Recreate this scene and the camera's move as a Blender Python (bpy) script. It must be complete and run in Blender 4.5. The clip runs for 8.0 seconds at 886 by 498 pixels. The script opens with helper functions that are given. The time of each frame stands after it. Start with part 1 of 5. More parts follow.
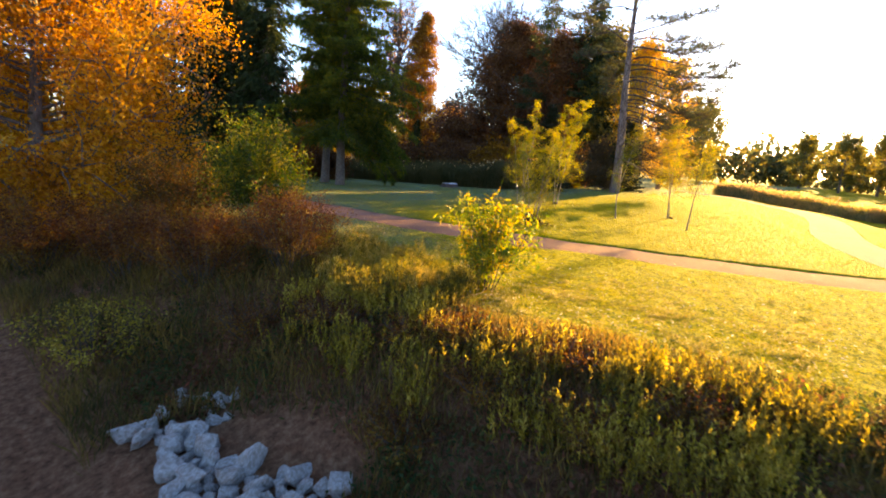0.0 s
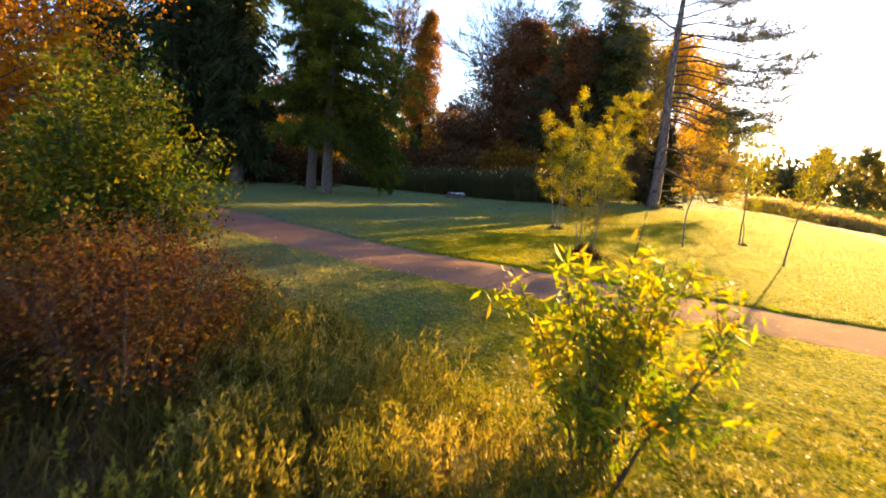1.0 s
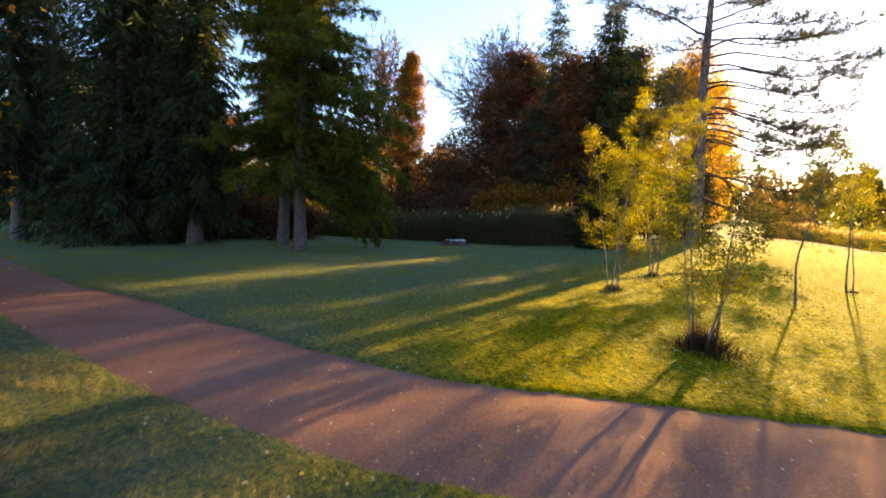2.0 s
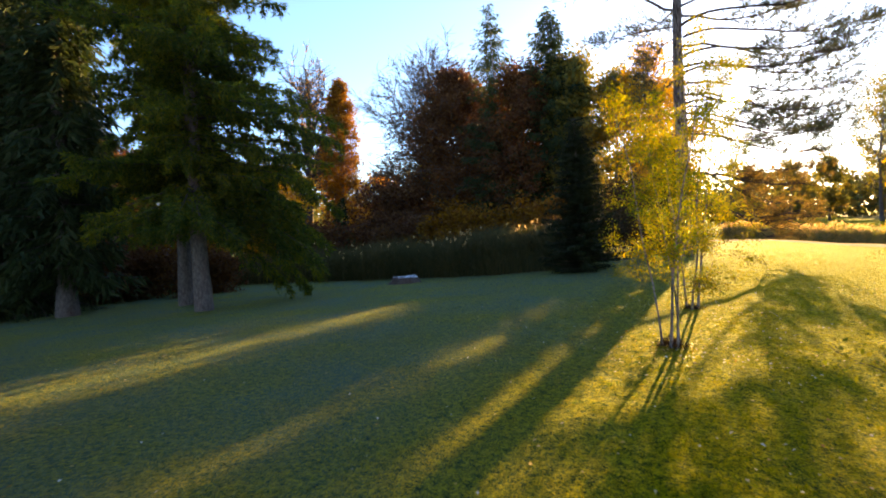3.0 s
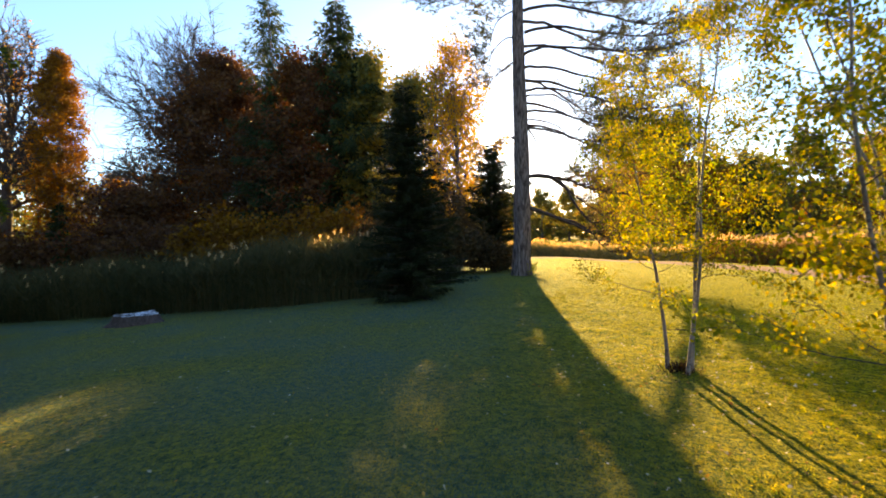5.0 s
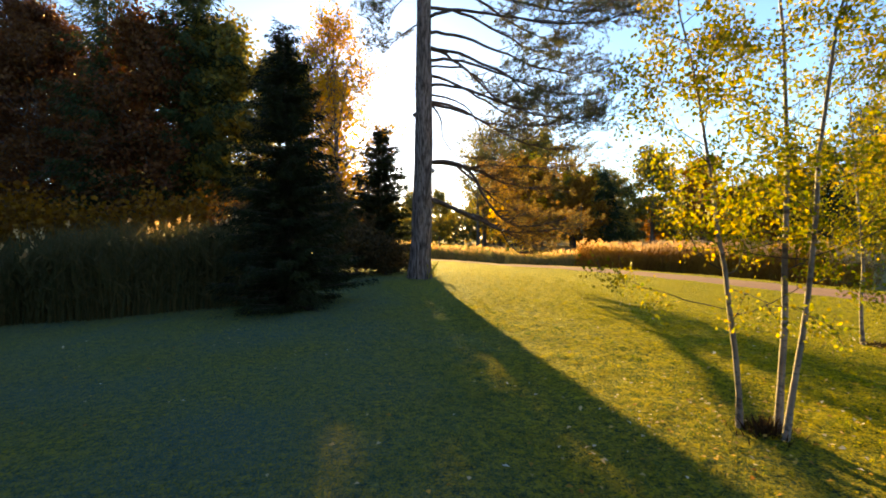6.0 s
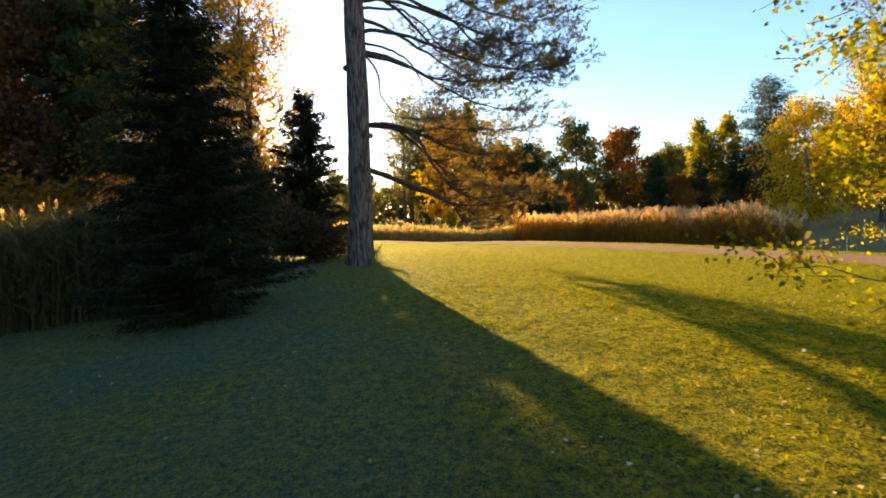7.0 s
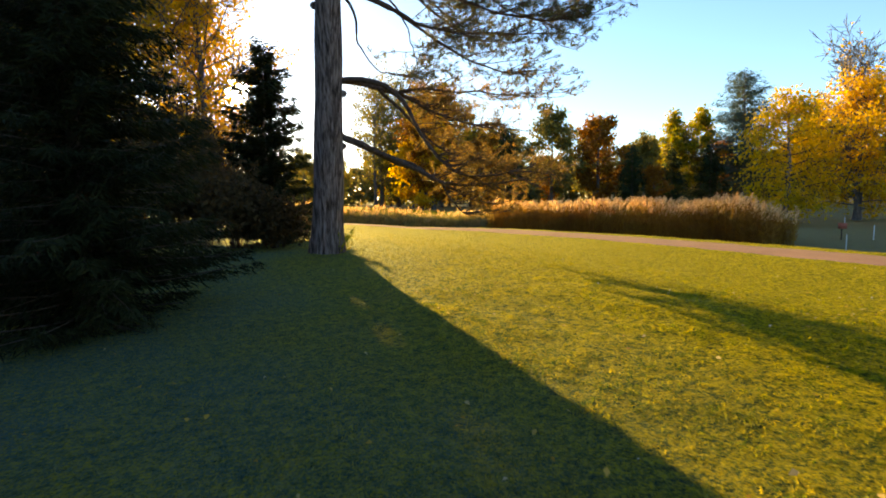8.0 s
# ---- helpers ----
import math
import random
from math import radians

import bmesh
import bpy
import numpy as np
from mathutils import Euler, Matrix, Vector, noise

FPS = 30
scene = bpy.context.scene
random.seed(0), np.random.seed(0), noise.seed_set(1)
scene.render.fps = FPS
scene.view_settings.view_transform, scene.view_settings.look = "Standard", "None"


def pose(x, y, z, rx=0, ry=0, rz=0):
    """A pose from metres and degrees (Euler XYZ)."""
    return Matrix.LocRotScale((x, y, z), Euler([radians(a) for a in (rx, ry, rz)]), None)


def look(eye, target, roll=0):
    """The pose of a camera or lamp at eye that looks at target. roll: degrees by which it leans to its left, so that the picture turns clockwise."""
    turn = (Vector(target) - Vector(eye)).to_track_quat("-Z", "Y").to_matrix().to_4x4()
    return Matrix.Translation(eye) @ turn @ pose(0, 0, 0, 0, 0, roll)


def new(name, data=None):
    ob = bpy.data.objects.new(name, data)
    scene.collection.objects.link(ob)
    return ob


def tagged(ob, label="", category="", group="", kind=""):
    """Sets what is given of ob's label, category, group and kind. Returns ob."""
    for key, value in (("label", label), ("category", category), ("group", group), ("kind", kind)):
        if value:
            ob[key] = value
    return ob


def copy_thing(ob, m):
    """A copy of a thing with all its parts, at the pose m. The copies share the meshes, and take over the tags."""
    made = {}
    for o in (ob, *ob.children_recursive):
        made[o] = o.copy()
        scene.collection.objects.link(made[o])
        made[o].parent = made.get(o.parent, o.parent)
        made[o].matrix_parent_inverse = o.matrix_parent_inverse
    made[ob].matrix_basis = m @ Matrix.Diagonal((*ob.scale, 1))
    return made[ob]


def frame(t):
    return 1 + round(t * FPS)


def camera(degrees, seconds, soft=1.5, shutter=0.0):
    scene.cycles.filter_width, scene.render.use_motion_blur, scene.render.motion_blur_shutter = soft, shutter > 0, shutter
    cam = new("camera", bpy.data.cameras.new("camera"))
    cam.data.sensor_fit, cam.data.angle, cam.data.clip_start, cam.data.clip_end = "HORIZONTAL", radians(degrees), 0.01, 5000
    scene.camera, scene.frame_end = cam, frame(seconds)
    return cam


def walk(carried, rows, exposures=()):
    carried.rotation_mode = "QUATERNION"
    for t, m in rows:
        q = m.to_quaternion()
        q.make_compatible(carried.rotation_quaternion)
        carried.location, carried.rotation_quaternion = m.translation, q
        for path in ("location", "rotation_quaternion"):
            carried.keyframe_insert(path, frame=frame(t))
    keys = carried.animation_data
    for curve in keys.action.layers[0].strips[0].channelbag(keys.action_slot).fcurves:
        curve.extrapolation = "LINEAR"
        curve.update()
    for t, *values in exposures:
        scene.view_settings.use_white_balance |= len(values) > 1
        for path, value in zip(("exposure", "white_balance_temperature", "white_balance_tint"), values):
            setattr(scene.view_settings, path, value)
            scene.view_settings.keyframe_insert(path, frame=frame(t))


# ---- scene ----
# ------------------------------------------------------------------ camera and its walk
cam = camera(81.6, 8.0, soft=1.8, shutter=0.14)
PATH = [
    (0, (12.780, -1.193, 2.284), (9.642, 2.584, 1.346), 4.58),
    (0.5, (10.679, 0.954, 2.161), (7.549, 4.736, 1.210), 5.46),
    (1, (8.600, 3.063, 2.064), (5.464, 6.858, 1.192), 5.71),
    (1.5, (6.728, 4.914, 2.074), (3.526, 8.694, 1.400), 4.65),
    (1.7, (5.936, 5.676, 2.047), (2.744, 9.480, 1.467), 4.08),
    (2.8, (2.046, 10.169, 2.030), (-0.799, 14.274, 1.806), -2.95),
    (3, (1.524, 10.850, 1.996), (-1.184, 15.049, 1.796), -2.75),
    (3.5, (0.376, 12.392, 1.897), (-1.916, 16.832, 1.728), -2.29),
    (4, (-0.654, 13.483, 1.820), (-2.445, 18.149, 1.665), -1.76),
    (4.5, (-1.440, 14.890, 1.729), (-2.682, 19.731, 1.615), -1.68),
    (4.7, (-1.636, 15.446, 1.739), (-2.687, 20.333, 1.621), -1.90),
    (5.8, (-2.659, 18.910, 1.565), (-2.274, 23.894, 1.496), -1.00),
    (6, (-2.839, 19.352, 1.514), (-2.248, 24.316, 1.413), -0.50),
    (6.5, (-3.070, 20.380, 1.513), (-2.063, 25.273, 1.319), -1.42),
    (7, (-3.059, 21.601, 1.464), (-1.769, 26.421, 1.137), -2.98),
    (7.5, (-2.982, 22.731, 1.405), (-1.467, 27.478, 0.991), -2.30),
    (8, (-2.816, 23.905, 1.402), (-1.238, 28.624, 0.915), -1.00),
]
EXPOSURES = [(0.0, 2.9, 7200, 24), (1.5, 2.72, 7000, 24), (3.0, 2.55, 6750, 19), (4.2, 2.5, 6800, 16), (6.0, 2.22, 6850, 13), (8.0, 2.1, 6900, 11)]
walk(cam, [(t, look(eye, target, roll)) for t, eye, target, roll in PATH], EXPOSURES)

# ------------------------------------------------------------------ sky and sun
SUN_EL, SUN_AZ = radians(11.1), radians(-2.7)          # azimuth from +y towards +x
SUN_DIR = Vector((math.sin(SUN_AZ) * math.cos(SUN_EL), math.cos(SUN_AZ) * math.cos(SUN_EL), math.sin(SUN_EL)))
world = bpy.data.worlds.new("world")
scene.world = world
world.use_nodes = True
wn = world.node_tree.nodes
sky = wn.new("ShaderNodeTexSky")
sky.sky_type = "NISHITA"
sky.sun_disc = False
sky.sun_elevation = SUN_EL
sky.sun_rotation = SUN_AZ
sky.air_density, sky.dust_density, sky.ozone_density = 1.0, 0.25, 3.5
wn["Background"].inputs["Strength"].default_value = 0.085
world.node_tree.links.new(sky.outputs[0], wn["Background"].inputs["Color"])

sun = new("sun_light", bpy.data.lights.new("sun_light", "SUN"))
sun.data.energy, sun.data.angle, sun.data.color = 5.0, radians(0.6), (1.0, 0.69, 0.19)
sun.matrix_world = look(SUN_DIR * 60, (0, 0, 0))


# ------------------------------------------------------------------ material helpers
def nodes_of(name):
    m = bpy.data.materials.new(name)
    m.use_nodes = True
    nt = m.node_tree
    for n in list(nt.nodes):
        nt.nodes.remove(n)
    return m, nt, nt.nodes.new("ShaderNodeOutputMaterial")


def ramp_of(nt, fac, stops):
    r = nt.nodes.new("ShaderNodeValToRGB")
    while len(r.color_ramp.elements) < len(stops):
        r.color_ramp.elements.new(0.5)
    for e, (p, c) in zip(r.color_ramp.elements, stops):
        e.position, e.color = p, (*c, 1)
    nt.links.new(fac, r.inputs[0])
    return r.outputs[0]


def noise_of(nt, vec, scale, detail=4.0, rough=0.55):
    n = nt.nodes.new("ShaderNodeTexNoise")
    n.inputs["Scale"].default_value, n.inputs["Detail"].default_value, n.inputs["Roughness"].default_value = scale, detail, rough
    nt.links.new(vec, n.inputs["Vector"])
    return n.outputs["Fac"]


def mix_of(nt, fac, a, b, mode="MIX"):
    m = nt.nodes.new("ShaderNodeMix")
    m.data_type, m.blend_type = "RGBA", mode
    for sock, v in ((m.inputs[0], fac), (m.inputs[6], a), (m.inputs[7], b)):
        if isinstance(v, (int, float)):
            sock.default_value = v
        elif isinstance(v, tuple):
            sock.default_value = (*v, 1)
        else:
            nt.links.new(v, sock)
    return m.outputs[2]


def coords_of(nt, scale=(1, 1, 1)):
    tc = nt.nodes.new("ShaderNodeTexCoord")
    mp = nt.nodes.new("ShaderNodeMapping")
    mp.inputs["Scale"].default_value = scale
    nt.links.new(tc.outputs["Object"], mp.inputs["Vector"])
    return mp.outputs["Vector"]


def shade_frost_of(nt, vec, lo, hi, to_lo, to_hi):
    """Frost tint laid where shade falls: left of the pine's shadow and above the stream."""
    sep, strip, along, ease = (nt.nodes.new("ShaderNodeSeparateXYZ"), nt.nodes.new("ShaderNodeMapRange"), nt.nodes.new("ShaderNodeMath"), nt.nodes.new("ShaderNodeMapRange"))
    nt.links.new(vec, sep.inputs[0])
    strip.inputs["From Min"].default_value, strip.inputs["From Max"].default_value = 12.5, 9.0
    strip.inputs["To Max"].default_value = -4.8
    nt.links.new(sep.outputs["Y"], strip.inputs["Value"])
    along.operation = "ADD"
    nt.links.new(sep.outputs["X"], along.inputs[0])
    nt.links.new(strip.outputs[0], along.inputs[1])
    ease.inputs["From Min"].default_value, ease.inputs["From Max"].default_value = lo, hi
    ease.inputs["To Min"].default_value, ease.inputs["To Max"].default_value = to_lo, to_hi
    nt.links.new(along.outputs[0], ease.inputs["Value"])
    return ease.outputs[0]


def leaf_mat(name, cols, through_light=0.5, rough=0.55, patch=0.6, frost=0.0, glow=1.25, frost_col=(0.30, 0.42, 0.44), clump=1.3, shade_x=None):
    """Leaves, needles and blades: each its own shade, thin enough to let light through."""
    m, nt, out = nodes_of(name)
    geo = nt.nodes.new("ShaderNodeNewGeometry")
    stops = [(i / max(1, len(cols) - 1), c) for i, c in enumerate(cols)]
    add = nt.nodes.new("ShaderNodeMath")
    add.operation, add.use_clamp = "MULTIPLY_ADD", True
    vec = coords_of(nt)
    big = noise_of(nt, vec, patch, 3.0)
    nt.links.new(big, add.inputs[0])
    add.inputs[1].default_value = clump
    half = nt.nodes.new("ShaderNodeMath")
    half.operation = "MULTIPLY_ADD"
    nt.links.new(geo.outputs["Random Per Island"], half.inputs[0])
    half.inputs[1].default_value, half.inputs[2].default_value = 0.8, 0.1 - clump * 0.5
    nt.links.new(half.outputs[0], add.inputs[2])
    col = ramp_of(nt, add.outputs[0], stops)
    bsdf = nt.nodes.new("ShaderNodeBsdfPrincipled")
    bsdf.inputs["Roughness"].default_value = rough
    bsdf.inputs["Specular IOR Level"].default_value = 0.07
    tr = nt.nodes.new("ShaderNodeBsdfTranslucent")
    sat = nt.nodes.new("ShaderNodeHueSaturation")
    sat.inputs["Saturation"].default_value, sat.inputs["Value"].default_value = 1.15, glow
    mx = nt.nodes.new("ShaderNodeMixShader")
    mx.inputs[0].default_value = through_light
    # on the lawn the tint is bounded by where shade falls
    if shade_x:
        frost = shade_frost_of(nt, vec, shade_x[0], shade_x[1], 0.0, frost)
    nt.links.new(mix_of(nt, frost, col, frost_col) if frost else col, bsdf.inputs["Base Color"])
    nt.links.new(col, sat.inputs["Color"])
    nt.links.new(sat.outputs[0], tr.inputs["Color"])
    nt.links.new(bsdf.outputs[0], mx.inputs[1])
    nt.links.new(tr.outputs[0], mx.inputs[2])
    nt.links.new(mx.outputs[0], out.inputs[0])
    return m


def solid_mat(name, stops, scale, stretch=(1, 1, 1), rough=0.85, shine=0.3, bump=0.4, bump_scale=None, bump_dist=0.02, big=None, detail=6.0):
    """Bark, gravel, stone: two scales of noise for colour and a fine relief."""
    m, nt, out = nodes_of(name)
    vec = coords_of(nt, stretch)
    fine = noise_of(nt, vec, scale, detail, 0.65)
    col = ramp_of(nt, fine, stops)
    if big:
        patch = ramp_of(nt, noise_of(nt, coords_of(nt), big[0], 3.0), [(0.35, (0, 0, 0)), (0.65, (1, 1, 1))])
        col = mix_of(nt, patch, col, mix_of(nt, big[2], col, big[1]))
    bsdf = nt.nodes.new("ShaderNodeBsdfPrincipled")
    bsdf.inputs["Roughness"].default_value = rough
    bsdf.inputs["Specular IOR Level"].default_value = shine
    nt.links.new(col, bsdf.inputs["Base Color"])
    if bump:
        b = nt.nodes.new("ShaderNodeBump")
        b.inputs["Strength"].default_value, b.inputs["Distance"].default_value = bump, bump_dist
        nt.links.new(noise_of(nt, vec, bump_scale or scale * 1.5, 5.0, 0.7), b.inputs["Height"])
        nt.links.new(b.outputs[0], bsdf.inputs["Normal"])
    nt.links.new(bsdf.outputs[0], out.inputs[0])
    return m


# ------------------------------------------------------------------ materials
M_BIRCH_LEAF = leaf_mat("birch_leaf", [(0.10, 0.13, 0.02), (0.20, 0.20, 0.018), (0.33, 0.26, 0.014), (0.44, 0.275, 0.011)], 0.6, glow=1.25)
M_BIRCH_GREEN = leaf_mat("birch_leaf_greenish", [(0.085, 0.115, 0.02), (0.16, 0.17, 0.02), (0.28, 0.23, 0.015), (0.40, 0.26, 0.012)], 0.42, glow=0.9)
M_AMBER_LEAF = leaf_mat("amber_leaf", [(0.15, 0.065, 0.015), (0.27, 0.115, 0.015), (0.40, 0.19, 0.02)], 0.38, patch=0.25, glow=1.05)
M_YELLOW_LEAF = leaf_mat("yellow_maple_leaf", [(0.34, 0.17, 0.02), (0.50, 0.28, 0.02), (0.58, 0.37, 0.03)], 0.5, glow=1.3)
M_WEEPING_LEAF = leaf_mat("weeping_birch_leaf", [(0.30, 0.22, 0.02), (0.48, 0.32, 0.02), (0.60, 0.38, 0.02)], 0.62, patch=0.5, glow=1.7, clump=2.0)
M_ASH_LEAF = leaf_mat("yellowing_ash_leaf", [(0.08, 0.13, 0.02), (0.16, 0.19, 0.02), (0.30, 0.27, 0.02), (0.48, 0.27, 0.02)], 0.5, patch=1.8, glow=1.1, clump=2.0)
M_SAPLING_LEAF = leaf_mat("green_yellow_leaf", [(0.07, 0.12, 0.02), (0.13, 0.17, 0.025), (0.26, 0.25, 0.025), (0.46, 0.31, 0.02)], 0.4, patch=1.6, glow=1.05)
M_BEECH_LEAF = leaf_mat("beech_leaf", [(0.25, 0.10, 0.015), (0.39, 0.165, 0.016), (0.52, 0.25, 0.02), (0.56, 0.33, 0.025)], 0.45, patch=0.6, glow=1.35, clump=1.8)
M_ORANGE_LEAF = leaf_mat("orange_leaf", [(0.24, 0.09, 0.015), (0.38, 0.15, 0.015), (0.50, 0.23, 0.02), (0.52, 0.30, 0.025)], 0.45, patch=0.5, glow=1.2)
M_GOLD_LEAF = leaf_mat("golden_leaf", [(0.34, 0.18, 0.02), (0.50, 0.30, 0.02), (0.58, 0.40, 0.025)], 0.55, patch=0.4, glow=1.6)
M_OLIVE_LEAF = leaf_mat("olive_leaf", [(0.11, 0.12, 0.045), (0.20, 0.175, 0.045), (0.33, 0.235, 0.045)], 0.45, patch=0.3)
M_GREEN_LEAF = leaf_mat("green_shrub_leaf", [(0.02, 0.042, 0.009), (0.045, 0.075, 0.012), (0.10, 0.115, 0.014), (0.28, 0.22, 0.018)], 0.4, patch=1.4, glow=1.15, clump=2.2)
M_COPPER_LEAF = leaf_mat("copper_leaf", [(0.08, 0.034, 0.018), (0.135, 0.057, 0.024), (0.20, 0.092, 0.032)], 0.3, patch=0.3, glow=1.15)
M_UNDER_LEAF = leaf_mat("shaded_shrub_leaf", [(0.05, 0.022, 0.012), (0.05, 0.05, 0.012), (0.12, 0.05, 0.015), (0.20, 0.12, 0.02)], 0.4, patch=1.4, glow=1.1, clump=1.6)
M_BROWN_LEAF = leaf_mat("brown_shrub_leaf", [(0.05, 0.020, 0.013), (0.10, 0.040, 0.016), (0.17, 0.075, 0.02), (0.25, 0.16, 0.03)], 0.4, patch=1.2, glow=1.15, clump=2.2)
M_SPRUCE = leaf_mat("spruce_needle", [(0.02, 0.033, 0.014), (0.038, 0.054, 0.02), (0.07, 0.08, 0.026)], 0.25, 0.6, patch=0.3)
# sunlit copy of the spruce needle: lighter olive, the rim light put into the colour
M_SPRUCE_SUN = leaf_mat("spruce_needle_sunlit", [(0.035, 0.055, 0.015), (0.085, 0.105, 0.02), (0.21, 0.185, 0.026)], 0.55, 0.6, patch=0.5, glow=1.6, clump=1.8)
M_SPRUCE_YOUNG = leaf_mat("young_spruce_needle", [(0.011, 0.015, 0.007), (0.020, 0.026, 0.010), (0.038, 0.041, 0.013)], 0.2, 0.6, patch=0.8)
M_SEQUOIA = leaf_mat("blue_grey_needle", [(0.045, 0.065, 0.045), (0.075, 0.10, 0.07), (0.12, 0.14, 0.09)], 0.25, 0.6, patch=0.6)
M_PINE = leaf_mat("pine_needle", [(0.045, 0.06, 0.03), (0.08, 0.085, 0.04), (0.14, 0.11, 0.05)], 0.35, 0.5, patch=0.5)
M_PINE_OLD = leaf_mat("pine_needle_browning", [(0.09, 0.075, 0.03), (0.18, 0.12, 0.042), (0.33, 0.20, 0.07)], 0.48, 0.5, patch=1.6, glow=1.3, clump=2.2)
M_DARK_LEAF = leaf_mat("dark_brown_leaf", [(0.045, 0.038, 0.02), (0.08, 0.058, 0.028), (0.13, 0.08, 0.032)], 0.3, 0.7, patch=0.3)
# green-brown reed blade, darkened in colour because its bed stands in shade
M_REED_SHADE = leaf_mat("shaded_reed_blade", [(0.055, 0.058, 0.026), (0.10, 0.09, 0.038), (0.17, 0.125, 0.052)], 0.35, 0.6, patch=0.3, glow=1.0)
M_FAR = leaf_mat("far_wood_leaf", [(0.07, 0.085, 0.04), (0.12, 0.12, 0.045), (0.20, 0.16, 0.05), (0.30, 0.19, 0.05)], 0.35, 0.7, patch=0.04)
# blades take a teal frost colour where shade falls and stay gold where sunlit
M_GRASS = leaf_mat("lawn_blade", [(0.035, 0.065, 0.006), (0.16, 0.185, 0.004), (0.34, 0.295, 0.003), (0.47, 0.36, 0.008)], 0.52, 0.6, patch=7.0, frost=0.74, glow=1.0, clump=3.0, frost_col=(0.115, 0.235, 0.225), shade_x=(0.8, -3.2))
M_ROUGH = leaf_mat("rough_grass_blade", [(0.06, 0.08, 0.015), (0.19, 0.17, 0.03), (0.38, 0.29, 0.08), (0.52, 0.40, 0.17)], 0.5, 0.6, patch=2.0, glow=1.1, clump=1.8, frost=0.4, frost_col=(0.34, 0.34, 0.29))
M_WEED = leaf_mat("bank_weed_blade", [(0.05, 0.05, 0.02), (0.10, 0.08, 0.026), (0.19, 0.125, 0.04), (0.30, 0.19, 0.055)], 0.45, 0.6, patch=0.9, glow=1.1, clump=2.0)
M_DRY = leaf_mat("dry_stalk", [(0.05, 0.058, 0.016), (0.13, 0.12, 0.022), (0.25, 0.19, 0.032), (0.42, 0.31, 0.10)], 0.45, 0.6, patch=1.1, glow=1.1, clump=2.2)
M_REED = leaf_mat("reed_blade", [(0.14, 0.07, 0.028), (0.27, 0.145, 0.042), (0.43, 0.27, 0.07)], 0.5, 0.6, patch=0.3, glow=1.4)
M_PLUME = leaf_mat("reed_plume", [(0.45, 0.27, 0.13), (0.62, 0.41, 0.21), (0.74, 0.54, 0.32)], 0.6, 0.8, patch=0.5, glow=1.4)
M_BASE = leaf_mat("dark_dry_grass", [(0.022, 0.015, 0.01), (0.05, 0.032, 0.018), (0.10, 0.062, 0.03)], 0.2, 0.7, patch=2.0, glow=1.0)
M_HERB = leaf_mat("bank_herb_leaf", [(0.03, 0.055, 0.02), (0.06, 0.075, 0.022), (0.12, 0.06, 0.03), (0.19, 0.075, 0.045)], 0.4, 0.55, patch=0.7, glow=1.15, clump=2.4)
M_SPIKE = leaf_mat("yellow_green_weed", [(0.10, 0.085, 0.03), (0.20, 0.155, 0.035), (0.34, 0.26, 0.04), (0.46, 0.36, 0.09)], 0.5, 0.6, patch=1.2, glow=1.25, clump=1.8)
M_FALLEN = leaf_mat("fallen_leaf", [(0.30, 0.14, 0.03), (0.50, 0.32, 0.06), (0.55, 0.45, 0.25), (0.65, 0.60, 0.50)], 0.3, 0.6, patch=2.0)
M_BARK_PINE = solid_mat("pine_bark", [(0.36, (0.035, 0.026, 0.024)), (0.46, (0.13, 0.10, 0.09)), (0.55, (0.24, 0.19, 0.175)), (0.70, (0.36, 0.30, 0.28))], 21, (1, 1, 0.13), 0.9, 0.15, 1.0, 11, 0.12)
M_LIMB = solid_mat("pine_limb_bark", [(0.3, (0.035, 0.026, 0.022)), (0.55, (0.09, 0.066, 0.055)), (0.75, (0.16, 0.12, 0.10))], 18, (1, 1, 0.5), 0.9, 0.15, 0.8, 14, 0.03)
M_BARK_GREY = solid_mat("grey_bark", [(0.3, (0.05, 0.045, 0.04)), (0.6, (0.15, 0.13, 0.12)), (0.8, (0.24, 0.21, 0.19))], 10, (1, 1, 0.3), 0.9, 0.2, 0.8, 9, 0.04)
M_BARK_SPRUCE = solid_mat("spruce_bark", [(0.3, (0.07, 0.052, 0.046)), (0.6, (0.17, 0.135, 0.12)), (0.8, (0.27, 0.22, 0.205))], 12, (1, 1, 0.5), 0.9, 0.2, 0.8, 10, 0.03)
M_TWIG = solid_mat("dark_twig", [(0.3, (0.04, 0.03, 0.025)), (0.7, (0.11, 0.08, 0.06))], 14, (1, 1, 0.4), 0.85, 0.2, 0.3)


def birch_bark():
    m, nt, out = nodes_of("birch_bark")
    lent = noise_of(nt, coords_of(nt, (9, 9, 21)), 1.0, 5.0, 0.7)
    marks = ramp_of(nt, lent, [(0.40, (0, 0, 0)), (0.49, (1, 1, 1))])
    tone = ramp_of(nt, noise_of(nt, coords_of(nt, (8, 8, 3)), 1.0, 5.0), [(0.3, (0.10, 0.075, 0.062)), (0.7, (0.29, 0.24, 0.205))])
    col = mix_of(nt, marks, (0.07, 0.055, 0.05), tone)
    bsdf = nt.nodes.new("ShaderNodeBsdfPrincipled")
    bsdf.inputs["Roughness"].default_value = 0.7
    nt.links.new(col, bsdf.inputs["Base Color"])
    b = nt.nodes.new("ShaderNodeBump")
    b.inputs["Strength"].default_value, b.inputs["Distance"].default_value = 0.4, 0.01
    nt.links.new(lent, b.inputs["Height"])
    nt.links.new(b.outputs[0], bsdf.inputs["Normal"])
    nt.links.new(bsdf.outputs[0], out.inputs[0])
    return m


